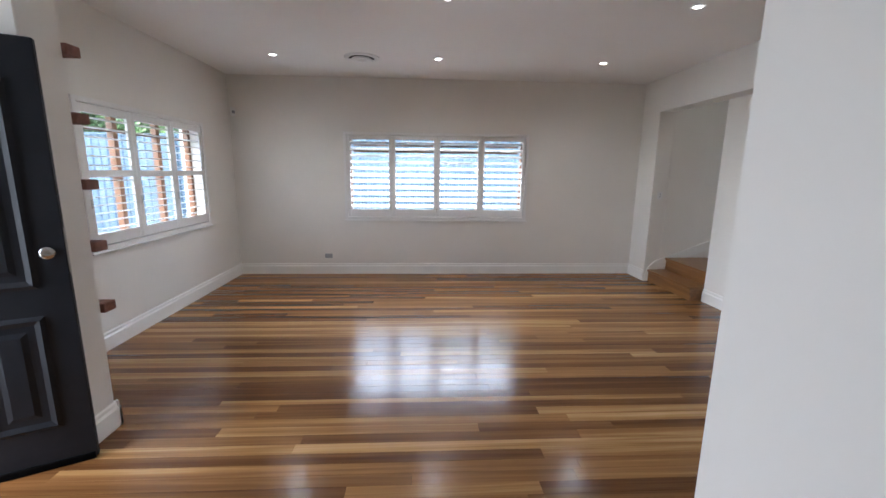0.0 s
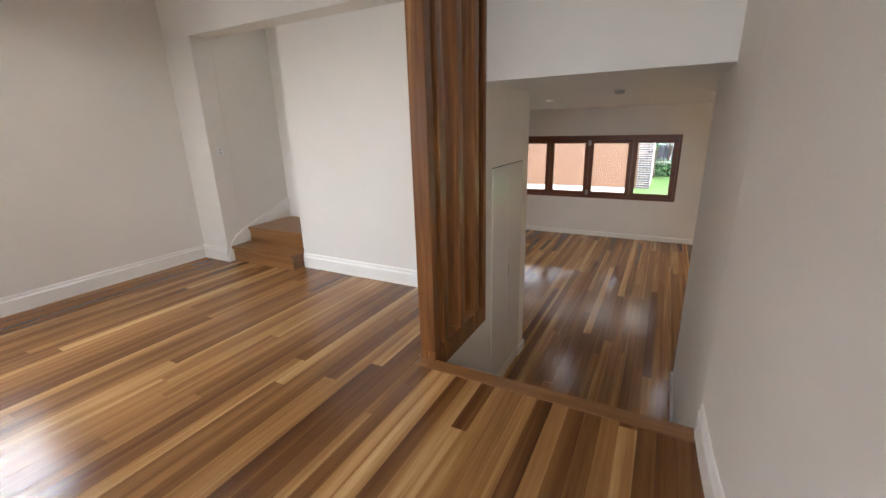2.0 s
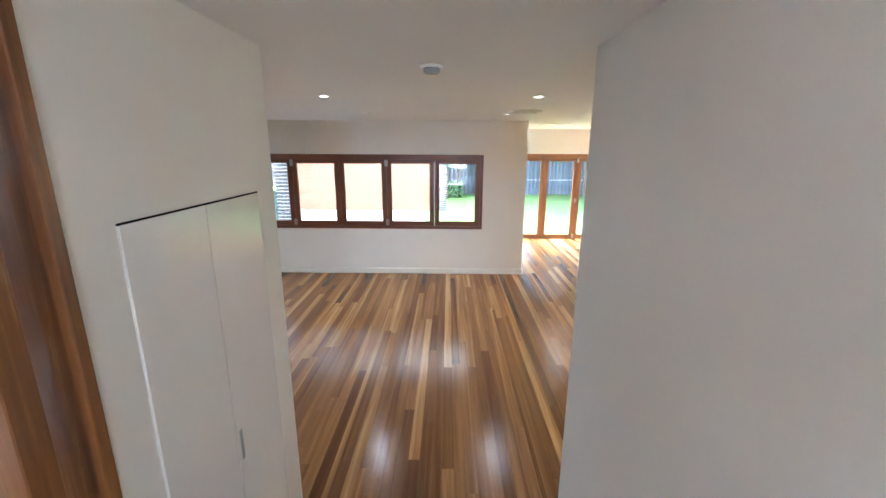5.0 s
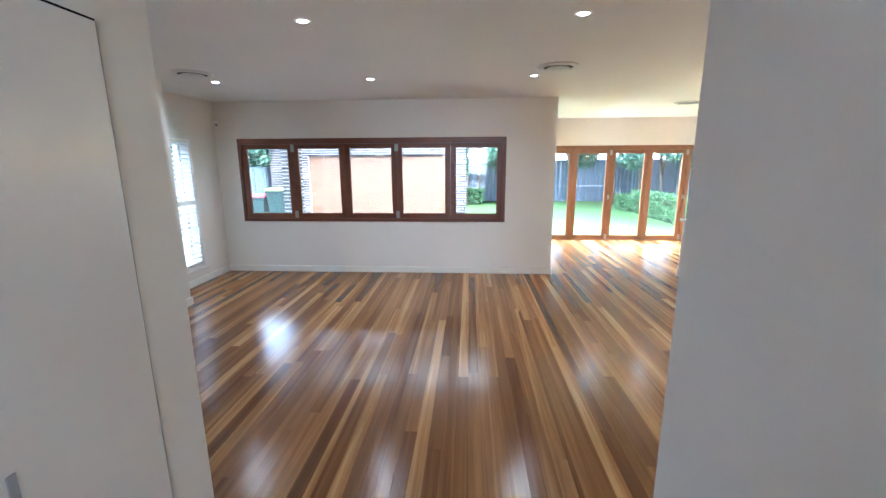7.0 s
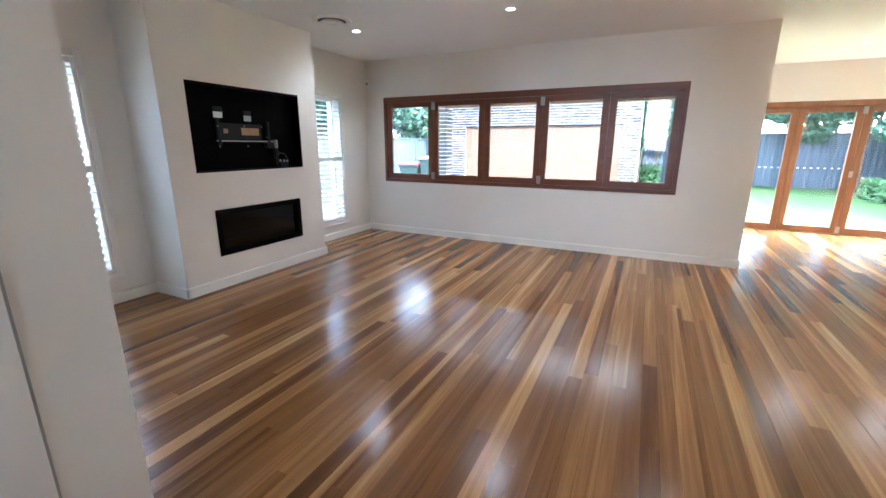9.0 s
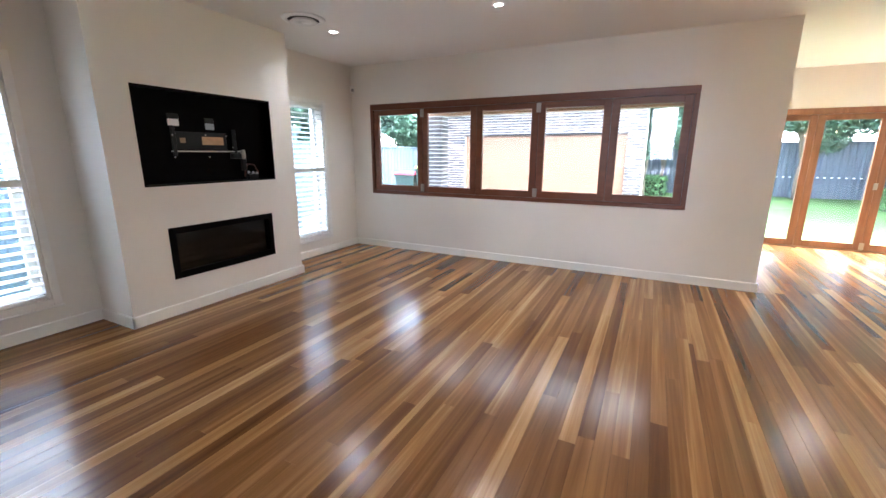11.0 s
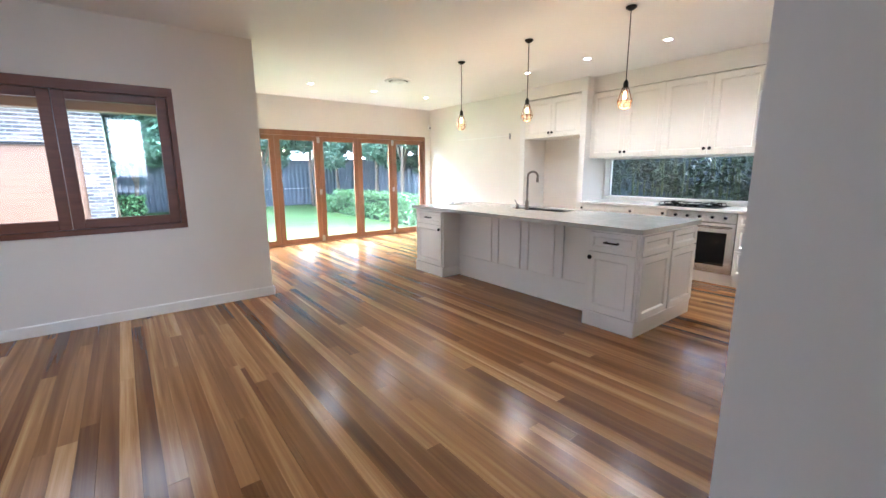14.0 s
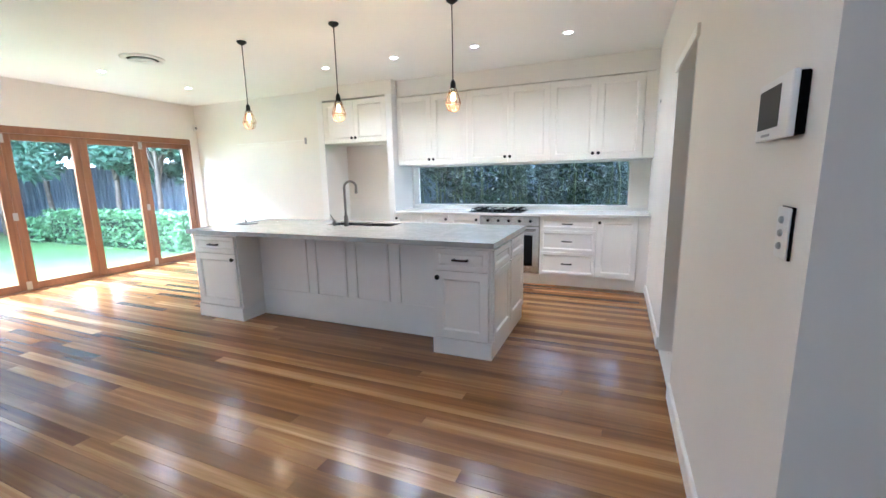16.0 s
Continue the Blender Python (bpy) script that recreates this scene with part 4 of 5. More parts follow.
def bar_handle(m, u, v, out, parent, length=0.13):
    bm = bmesh.new()
    h = length / 2
    tube(bm, [m @ Vector((u - h, out + 0.026, v)), m @ Vector((u - h * 0.4, out + 0.030, v)), m @ Vector((u + h * 0.4, out + 0.030, v)), m @ Vector((u + h, out + 0.026, v))], 0.0085)
    for s in (-1, 1):
        tube(bm, [m @ Vector((u + s * h * 0.8, out, v)), m @ Vector((u + s * h * 0.8, out + 0.028, v))], [0.011, 0.006])
    part("bar_handle", bm, M_BLACK, parent, "black bar handle")


# island: x along runs from the near end to the far end; the seating side faces the room
IX0, IX1, IYF, IYB = 6.87, 10.10, -1.44, -2.50
TOPZ = -0.03
mi = local((0, IYF, 0), (1, 0, 0), (0, 1, 0))
for nm, a, b in (("island_cabinet", 6.87, 7.345), ("island_cabinet", 9.46, 10.07)):
    cab = thing(nm, "white panelled island end cabinet with drawer and door", "cabinet", (0, 0, 0), "island cabinets")
    part("body", boxes((a, b, IYB + 0.02, IYF, LOW + 0.13, TOPZ - 0.04)), M_CAB, cab)
    part("plinth", boxes((a - 0.006, b + 0.006, IYB + 0.01, IYF + 0.022, LOW, LOW + 0.135), r=0.004), M_CAB, cab)
    w0, w1 = a + 0.022, b - 0.022
    dr = part("drawer", shaker(mi, w0, w1, TOPZ - 0.225, TOPZ - 0.062, rail=0.035), M_CAB, cab)
    bar_handle(mi, (w0 + w1) / 2, TOPZ - 0.143, 0.012, dr)
    do = part("door", shaker(mi, w0, w1, LOW + 0.145, TOPZ - 0.235), M_CAB, cab)
    knob(mi, w1 - 0.028 if a < 7 else w0 + 0.028, TOPZ - 0.285, 0.02, do)
    if a < 7:
        me_end = local((a, 0, 0), (0, -1, 0), (-1, 0, 0))
        for u0, u1 in ((1.455, 1.955), (1.985, 2.48)):
            part("end_panel", shaker(me_end, u0, u1, TOPZ - 0.225, TOPZ - 0.062, rail=0.045), M_CAB, cab)
            part("end_panel", shaker(me_end, u0, u1, LOW + 0.145, TOPZ - 0.235, rail=0.055), M_CAB, cab)
mid = thing("island_unit", "white panelled middle of the island set back for seating", "cabinet", (0, 0, 0))
YM = -1.715
part("body", boxes((7.346, 9.459, IYB + 0.02, YM, LOW, TOPZ - 0.04)), M_CAB, mid)
for x in (7.352, 7.79, 8.255, 8.72):
    for d in (0.0, 0.115) if x > 7.4 else (0.0,):
        part("batten", boxes((x + d, x + d + 0.018, YM, YM + 0.018, LOW + 0.28, TOPZ - 0.06), r=0.003), M_CAB, mid)
    if x > 7.4:
        part("stile", boxes((x + 0.018, x + 0.115, YM, YM + 0.006, LOW + 0.28, TOPZ - 0.06)), M_CAB, mid)
part("bottom_board", boxes((7.352, 9.455, YM, YM + 0.009, LOW, LOW + 0.28), r=0.003), M_CAB, mid)
part("top_board", boxes((7.352, 9.455, YM, YM + 0.009, TOPZ - 0.06, TOPZ - 0.041)), M_CAB, mid)
SX0, SX1, SY0, SY1 = 8.13, 8.94, -2.42, -2.12
top = thing("island_benchtop", "pale grey marbled stone benchtop with polished edges", "benchtop", (0, 0, 0))
slab = wall_mesh("y", TOPZ - 0.04, TOPZ, IX0 - 0.03, IX1 + 0.02, IYB - 0.03, IYF + 0.04, [(SX0, SX1, SY0, SY1)])
bmesh.ops.transform(slab, matrix=Matrix(((1, 0, 0, 0), (0, 0, 1, 0), (0, 1, 0, 0), (0, 0, 0, 1))), verts=slab.verts)
bmesh.ops.recalc_face_normals(slab, faces=slab.faces)
part("slab", slab, M_STONE, top)
sink = thing("kitchen_sink", "dark double-bowl undermount kitchen sink in the island", "sink", (0, 0, 0))
M_SINK = plain("dark granite sink", (0.035, 0.033, 0.032), 0.45, vary=0.2, scale=60)
for a, b in ((SX0, (SX0 + SX1) / 2 - 0.012), ((SX0 + SX1) / 2 + 0.012, SX1)):
    part("bowl", boxes((a - 0.012, a, SY0 - 0.012, SY1 + 0.012, TOPZ - 0.22, TOPZ - 0.012), (b, b + 0.012, SY0 - 0.012, SY1 + 0.012, TOPZ - 0.22, TOPZ - 0.012), (a, b, SY0 - 0.012, SY0, TOPZ - 0.22, TOPZ - 0.012),
                       (a, b, SY1, SY1 + 0.012, TOPZ - 0.22, TOPZ - 0.012), (a, b, SY0, SY1, TOPZ - 0.22, TOPZ - 0.208)), M_SINK, sink)
tap = thing("kitchen_tap", "dark brushed steel gooseneck kitchen tap with a side lever", "tap", (8.60, -2.06, TOPZ))
part("base", lathe([(0.027, 0), (0.027, 0.01), (0.022, 0.018), (0.022, 0.10), (0.016, 0.11)], 20), M_GUN, tap)
bm = bmesh.new()
arc = [(0, 0, 0.09), (0, 0, 0.395)] + [(0, -0.060 + 0.060 * math.cos(radians(a)), 0.395 + 0.060 * math.sin(radians(a))) for a in range(15, 196, 15)]
tube(bm, [Matrix.Rotation(radians(-62), 4, "Z") @ Vector(p) for p in [(0, y, z) for _, y, z in arc]], 0.0125, 12)
part("spout", bm, M_GUN, tap)
part("spout_tip", lathe([(0.014, 0), (0.016, -0.05), (0.013, -0.055)], 14, Matrix.Rotation(radians(-62), 4, "Z") @ Matrix.Translation((0, -0.117, 0.386))), M_GUN, tap)
lev = thing("tap_lever", "small brushed steel mixer lever beside the tap", "tap", (8.76, -2.07, TOPZ))
part("body", lathe([(0.020, 0), (0.020, 0.055), (0.014, 0.062)], 16), M_GUN, lev)
bm = bmesh.new(); tube(bm, [(0, 0, 0.05), (0.015, 0.01, 0.085), (0.028, 0.02, 0.115)], [0.007, 0.006, 0.005])
part("lever", bm, M_GUN, lev)
dish = thing("soap_dish", "flat grey tray with a small chrome post on the benchtop", "tray", (9.92, -1.98, TOPZ))
part("tray", boxes((-0.11, 0.11, -0.07, 0.07, 0, 0.012), r=0.005), M_GREYP, dish)
part("post", lathe([(0.012, 0.012), (0.010, 0.05), (0.004, 0.055), (0.004, 0.075), (0.009, 0.08)], 12), M_CHROME, dish)

# wall cabinets above the long window
UY, UZ0, UZ1 = -3.935, 0.618, 1.56
mk = local((0, UY - 0.02, 0), (1, 0, 0), (0, 1, 0))
ux = [5.80, 6.307, 6.850, 7.380, 7.938, 8.464, 9.0]
for k in range(0, 6, 2):
    cab = thing("wall_cabinet", "cream white two-door wall cabinet above the kitchen window", "cabinet", (0, 0, 0), "wall cabinets")
    part("body", boxes((ux[k] + 0.001, ux[k + 2] - 0.001, YKB + 0.002, UY - 0.021, UZ0, UZ1)), M_UCAB, cab)
    for j in (k, k + 1):
        d = part("door", shaker(mk, ux[j] + 0.002, ux[j + 1] - 0.002, UZ0 + 0.002, UZ1 - 0.003, rail=0.07), M_UCAB, cab)
        knob(mk, ux[j + 1] - 0.032 if j == k else ux[j] + 0.032, UZ0 + 0.075, 0.02, d)
solid("cabinet_bulkhead", boxes((XR, 9.0, YKB + 0.002, UY - 0.012, UZ1 + 0.012, CEIL_LOW - 0.001)), M_WALL, "plain white bulkhead above the cabinets", "bulkhead")
solid("cabinet_filler", boxes((XR + 0.001, 5.798, YKB + 0.004, UY - 0.015, UZ0, UZ1 + 0.008)), M_UCAB, "narrow cream filler strip beside the cabinets", "filler")
FY = -3.80
fr = thing("fridge_cabinet", "white fridge recess with side panels and a two-door top cabinet", "cabinet", (0, 0, 0))
part("side_panel", boxes((9.002, 9.10, YKB + 0.002, FY, LOW, 1.60)), M_CAB, fr)
part("side_panel", boxes((10.19, 10.299, YKB + 0.002, FY, LOW, 1.60)), M_CAB, fr)
part("top_box", boxes((9.10, 10.19, YKB + 0.002, FY - 0.022, 0.97, 1.56)), M_UCAB, fr)
part("bulkhead", boxes((9.002, 10.299, YKB + 0.002, FY - 0.010, 1.60, CEIL_LOW - 0.001)), M_WALL, fr)
mf = local((0, FY - 0.021, 0), (1, 0, 0), (0, 1, 0))
for a, b, kx in ((9.104, 9.643, 9.612), (9.647, 10.186, 9.678)):
    d = part("door", shaker(mf, a, b, 0.972, 1.575, rail=0.07), M_UCAB, fr)
    knob(mf, kx, 1.04, 0.02, d)
solid("wall_rail", boxes((10.68, 12.18, YK, YK + 0.006, 1.062, 1.085), r=0.002), M_TRIM, "thin white mounting strip on the wall", "rail")
solid("rail_end_cap", boxes((10.66, 10.70, YK + 0.001, YK + 0.012, 1.01, 1.11), r=0.003), M_GREYP, "small grey cable cover on the wall", "cover")

# base cabinets along the window wall
BYF = -3.775
mb = local((0, BYF - 0.02, 0), (1, 0, 0), (0, 1, 0))


def base_unit(a, b, label, fronts):
    cab = thing("base_cabinet", label, "cabinet", (0, 0, 0), "base cabinets")
    part("body", boxes((a + 0.001, b - 0.001, YKB + 0.002, BYF - 0.021, LOW + 0.14, TOPZ - 0.031)), M_CAB, cab)
    part("plinth", boxes((a, b, BYF - 0.075, BYF - 0.055, LOW, LOW + 0.14)), M_CAB, cab)
    for kind_, z0, z1, side in fronts:
        p = part(kind_, shaker(mb, a + 0.003, b - 0.003, z0, z1, rail=0.035 if kind_ == "drawer" else 0.06), M_CAB, cab)
        if kind_ == "drawer":
            bar_handle(mb, (a + b) / 2, (z0 + z1) / 2, 0.012, p)
        else:
            knob(mb, a + 0.035 if side < 0 else b - 0.035, z1 - 0.05, 0.02, p)


base_unit(5.80, 6.25, "white base cabinet with one panelled door", [("door", LOW + 0.15, TOPZ - 0.045, 1)])
base_unit(6.25, 6.92, "white base cabinet with three panelled drawers", [("drawer", TOPZ - 0.20, TOPZ - 0.045, 0), ("drawer", TOPZ - 0.475, TOPZ - 0.205, 0), ("drawer", LOW + 0.15, TOPZ - 0.48, 0)])
base_unit(7.72, 8.16, "white base cabinet with one panelled door", [("door", LOW + 0.15, TOPZ - 0.045, -1)])
base_unit(8.16, 8.58, "white base cabinet with one panelled door", [("door", LOW + 0.15, TOPZ - 0.045, -1)])
base_unit(8.58, 9.0, "white base cabinet with one panelled door", [("door", LOW + 0.15, TOPZ - 0.045, 1)])
oven = thing("oven", "stainless steel built-in oven under the cooktop", "oven", (0, 0, 0))
part("body", boxes((6.925, 7.715, YKB + 0.01, BYF - 0.022, LOW + 0.14, TOPZ - 0.031)), M_CHROME, oven)
part("control_panel", boxes((6.93, 7.71, BYF - 0.022, BYF, TOPZ - 0.16, TOPZ - 0.045), r=0.003), M_CHROME, oven)
for k in range(5):
    part("dial", lathe([(0.018, 0), (0.018, 0.014), (0.014, 0.020)], 16, Matrix.Translation((7.04 + 0.14 * k, BYF, TOPZ - 0.10)) @ pose(0, 0, 0, -90, 0, 0)), M_BLACK, oven)
door = part("door", boxes((6.93, 7.71, BYF - 0.022, BYF, LOW + 0.15, TOPZ - 0.165), r=0.004), M_CHROME, oven)
part("door_glass", boxes((7.01, 7.63, BYF, BYF + 0.003, LOW + 0.24, TOPZ - 0.28), r=0.001), M_SCRN, door)
bm = bmesh.new(); tube(bm, [(6.98, BYF + 0.04, TOPZ - 0.215), (7.66, BYF + 0.04, TOPZ - 0.215)], 0.009)
for x in (7.0, 7.64):
    tube(bm, [(x, BYF, TOPZ - 0.215), (x, BYF + 0.04, TOPZ - 0.215)], 0.007)
part("handle", bm, M_CHROME, door)
part("plinth", boxes((6.925, 7.715, BYF - 0.075, BYF - 0.055, LOW, LOW + 0.14)), M_CAB, oven)
solid("side_filler", boxes((XR + 0.001, 5.799, YKB + 0.004, BYF - 0.02, LOW, TOPZ - 0.031)), M_CAB, "narrow white filler strip beside the cabinets", "filler")
solid("kitchen_benchtop", boxes((XR + 0.001, 9.0, YKB + 0.001, BYF + 0.025, TOPZ - 0.03, TOPZ), r=0.003), M_WHITE, "white stone benchtop under the long window", "benchtop")
hob = thing("gas_cooktop", "black gas cooktop with iron trivets on the benchtop", "cooktop", (7.53, -4.06, TOPZ))
part("plate", boxes((-0.36, 0.36, -0.235, 0.235, 0, 0.008), r=0.003), M_BLACKP, hob)
for cx, cy in ((-0.24, 0.11), (-0.24, -0.11), (0.0, 0.0), (0.24, 0.11), (0.24, -0.11)):
    part("burner", lathe([(0.045, 0.008), (0.045, 0.02), (0.03, 0.026)], 16, Matrix.Translation((cx, cy, 0))), M_BLACKP, hob)
    bm = bmesh.new()
    for a in range(4):
        c, s = math.cos(radians(45 + 90 * a)), math.sin(radians(45 + 90 * a))
        tube(bm, [(cx + 0.13 * c, cy + 0.11 * s, 0.006), (cx + 0.12 * c, cy + 0.10 * s, 0.045), (cx + 0.02 * c, cy + 0.02 * s, 0.045)], 0.006, 6)
    part("trivet", bm, M_BLACKP, hob)
for k in range(5):
    part("dial", lathe([(0.016, 0.008), (0.014, 0.03)], 12, Matrix.Translation((-0.12 + 0.06 * k, 0.20, 0))), M_BLACKP, hob)

# long low kitchen window
kw = thing("window_6", "long low fixed kitchen window between bench and cabinets", "window", (0, 0, 0), kind="structure")
part("sill", boxes((5.90, 8.97, YKB - 0.16, YKB + 0.004, 0.012, 0.030), r=0.002), M_TRIM, kw)
part("edge_frame", boxes((5.90, 5.915, YKB - 0.18, YKB - 0.14, 0.03, 0.60), (8.955, 8.97, YKB - 0.18, YKB - 0.14, 0.03, 0.60)), M_TRIM, kw)
part("pane", boxes((5.915, 8.955, YKB - 0.162, YKB - 0.156, 0.03, 0.60)), M_GLASS, kw)
solid("window_upstand", boxes((XR + 0.002, 9.0, YKB + 0.001, YKB + 0.012, TOPZ + 0.001, 0.012)), M_WHITE, "low white stone upstand behind the bench", "upstand")
outlet("power_outlet", local((8.985, YKB + 0.0, 0.15), (-1, 0, 0), (0, 1, 0)), 0.012, 0.07, "white power outlet on the kitchen wall", "outlet", ())

# pendants over the island
for x in (9.50, 8.40, 7.286):
    pe = thing("pendant_lamp", "bare warm bulb in a copper wire cage on a dark cord", "pendant lamp", (x, -1.78, CEIL_LOW), "pendants over the island")
    part("ceiling_rose", lathe([(0.045, 0.0), (0.045, -0.012), (0.02, -0.03), (0.006, -0.035)], 20), M_BLACK, pe)
    bm = bmesh.new(); tube(bm, [(0, 0, -0.03), (0, 0, -0.60)], 0.004, 6)
    part("cord", bm, M_BLACKP, pe)
    part("socket", lathe([(0.008, -0.585), (0.017, -0.60), (0.021, -0.615), (0.022, -0.645), (0.028, -0.655)], 16), M_BLACK, pe, "dark metal socket")
    part("bulb", lathe([(0.012, -0.650), (0.014, -0.672), (0.022, -0.706), (0.025, -0.732), (0.020, -0.758), (0.007, -0.772)], 18), M_GLASS, pe)
    bm = bmesh.new()
    for k in range(5):
        a = radians(72 * k)
        tube(bm, [(0.010 * math.cos(a), 0.010 * math.sin(a), -0.680), (0.014 * math.cos(a), 0.014 * math.sin(a), -0.742)], 0.0018, 5)
    part("filament", bm, M_BULB, pe, "glowing amber filament")
    bm = bmesh.new()
    for k in range(8):
        a = radians(45 * k)
        tube(bm, [(r * math.cos(a), r * math.sin(a), z) for r, z in ((0.026, -0.65), (0.042, -0.70), (0.062, -0.765), (0.045, -0.815), (0.012, -0.83))], 0.0028, 5)
    for r, z in ((0.062, -0.765), (0.036, -0.685)):
        tube(bm, [(r * math.cos(radians(a)), r * math.sin(radians(a)), z) for a in range(0, 361, 20)], 0.0028, 5)
    part("wire_cage", bm, M_BRASS, pe, "copper wire cage")
    lp = new("pendant_glow", bpy.data.lights.new("pendant_glow", "POINT"))
    lp.data.energy, lp.data.color, lp.data.shadow_soft_size = 0.3, (1.0, 0.62, 0.28), 0.03
    lp.location = (x, -1.78, CEIL_LOW - 0.80)

# intercom wall and doorway
it = thing("intercom", "white wall intercom with a dark screen on a black mount", "intercom", (XR, 0.185, 0.588))
mt = local((0, 0, 0), (0, -1, 0), (1, 0, 0))
part("mount", boxes((-0.112, 0.112, 0, 0.020, -0.060, 0.072), r=0.003, m=mt), M_BLACKP, it)
part("housing", rounded(boxes((-0.115, 0.115, 0.019, 0.033, -0.064, 0.076), m=mt), 0.005, 2), M_PLASTIC, it)
part("display", boxes((-0.050, 0.098, 0.033, 0.0342, -0.036, 0.058), m=mt), M_DISP, it)
part("button_row", boxes((0.00, 0.06, 0.033, 0.0342, -0.054, -0.048), m=mt), M_GREYP, it)
sw = thing("light_switch", "white four-way switch plate on a dark backing", "switch", (XR, 0.268, 0.312))
part("backing", boxes((-0.037, 0.037, 0, 0.006, -0.060, 0.060), r=0.002, m=mt), M_BLACKP, sw)
part("plate", boxes((-0.036, 0.036, 0.006, 0.012, -0.059, 0.059), r=0.003, m=mt), M_PLASTIC, sw)
for v in (0.03, 0.0, -0.03):
    part("rocker", lathe([(0.0085, 0.0), (0.0085, 0.004), (0.006, 0.007)], 14, mt @ Matrix.Translation((0, 0.011, v)) @ pose(0, 0, 0, -90, 0, 0)), M_GREYP, sw)
dj = thing("door_2", "white architrave around an open doorway", "doorway", (0, 0, 0), kind="structure")
part("architrave", boxes((XR, XR + 0.018, -2.16, -1.25, 1.16, 1.225), r=0.004), M_TRIM, dj)
part("jamb_lining", boxes((XR - 0.122, XR + 0.003, -1.325, -1.31, LOW, 1.16)), M_TRIM, dj)
part("jamb_lining", boxes((XR - 0.122, XR + 0.003, -2.10, -2.085, LOW, 1.16)), M_TRIM, dj)
outlet("wall_hook", local((XR, -3.45, 1.16), (0, -1, 0), (1, 0, 0)), 0.02, 0.03, "tiny grey fixing on the wall", "fixing", (), M_GREYP)


# ---- outside ----
GROUND = -1.06
bm = bmesh.new()
vs = [bm.verts.new(p) for p in ((-400, -400, GROUND), (400, -400, GROUND), (400, 400, GROUND), (-400, 400, GROUND))]
bm.faces.new(vs)
structure("ground", bm, M_LAWN, "mown green lawn")
structure("pavement", boxes((XF + 0.27, 13.6, 0.82, 9.2, GROUND - 0.1, GROUND + 0.03), (13.6, 18.5, 2.7, 9.2, GROUND - 0.1, GROUND + 0.03), (XD + 0.27, 13.52, -4.4, 0.82, GROUND - 0.1, GROUND + 0.03)), M_CONC, "pale concrete paving")
structure("pavement_front", boxes((-12, XL - 0.3, -6, 16, GROUND - 0.1, -0.10), (XL - 0.3, 3.0, YB + 0.3, 16, GROUND - 0.1, -0.10)), M_DRIVE, "dark paved front drive")


def fence_run(name, p0, p1, z0, z1, mat, label, pitch=0.19):
    """A ribbed steel fence between two points."""
    p0, p1 = Vector((*p0, 0)), Vector((*p1, 0))
    u = (p1 - p0).normalized(); w = Vector((-u.y, u.x, 0)); ln = (p1 - p0).length
    m = local((p0.x, p0.y, z0), u, w)
    th = thing(name, label, "fence")
    bm = bmesh.new()
    x, prev = 0.0, None
    while x < ln:
        for dx, y in ((0, 0), (pitch * 0.35, 0), (pitch * 0.5, 0.03), (pitch * 0.85, 0.03)):
            if x + dx > ln:
                break
            cur = [bm.verts.new(m @ Vector((x + dx, y, z))) for z in (0, z1 - z0)]
            if prev:
                bm.faces.new((prev[0], cur[0], cur[1], prev[1]))
            prev = cur
        x += pitch
    part("sheet", bm, mat, th)
    part("top_rail", boxes((0, ln, -0.02, 0.05, z1 - z0 - 0.02, z1 - z0 + 0.03), m=m), mat, th)
    k = 0.0
    while k < ln:
        part("post", boxes((k, k + 0.06, -0.02, 0.055, 0, z1 - z0 + 0.035), m=m), mat, th)
        k += 2.4
    return th


fence_run("steel_fence", (24.6, -9.0), (24.6, 12.0), GROUND, 0.95, M_FENCE, "tall blue-grey ribbed steel fence behind the lawn")
fence_run("steel_fence", (13.0, -6.5), (24.6, -6.5), GROUND, 0.95, M_FENCE, "tall blue-grey ribbed steel fence beside the hedge")
fence_run("steel_fence", (2.0, -6.9), (13.0, -6.9), GROUND, 0.95, M_FENCE, "blue-grey steel fence behind the bamboo")
fence_run("steel_fence", (10.5, 9.4), (24.6, 9.4), GROUND, 0.70, M_FENCEL, "pale grey steel fence behind the bins")
fence_run("steel_fence", (4.0, 8.0), (11.0, 8.0), GROUND, 0.95, M_FENCEB, "blue-grey steel side fence")
fence_run("steel_fence", (-11.0, 11.5), (4.0, 11.5), -0.15, 2.45, M_FENCEB, "mid grey steel front fence")
fence_run("steel_fence", (-10.0, -4.0), (-10.0, 11.5), -0.15, 0.95, M_FENCEB, "mid grey steel street fence")
rl = thing("fence_rail", "row of small white clips along the fence", "fence rail", (24.5, -3.6, -0.33))
for k in range(18):
    part("clip", boxes((0, 0.04, -1.7 + 0.2 * k, -1.64 + 0.2 * k, 0, 0.05)), M_PLASTIC, rl)


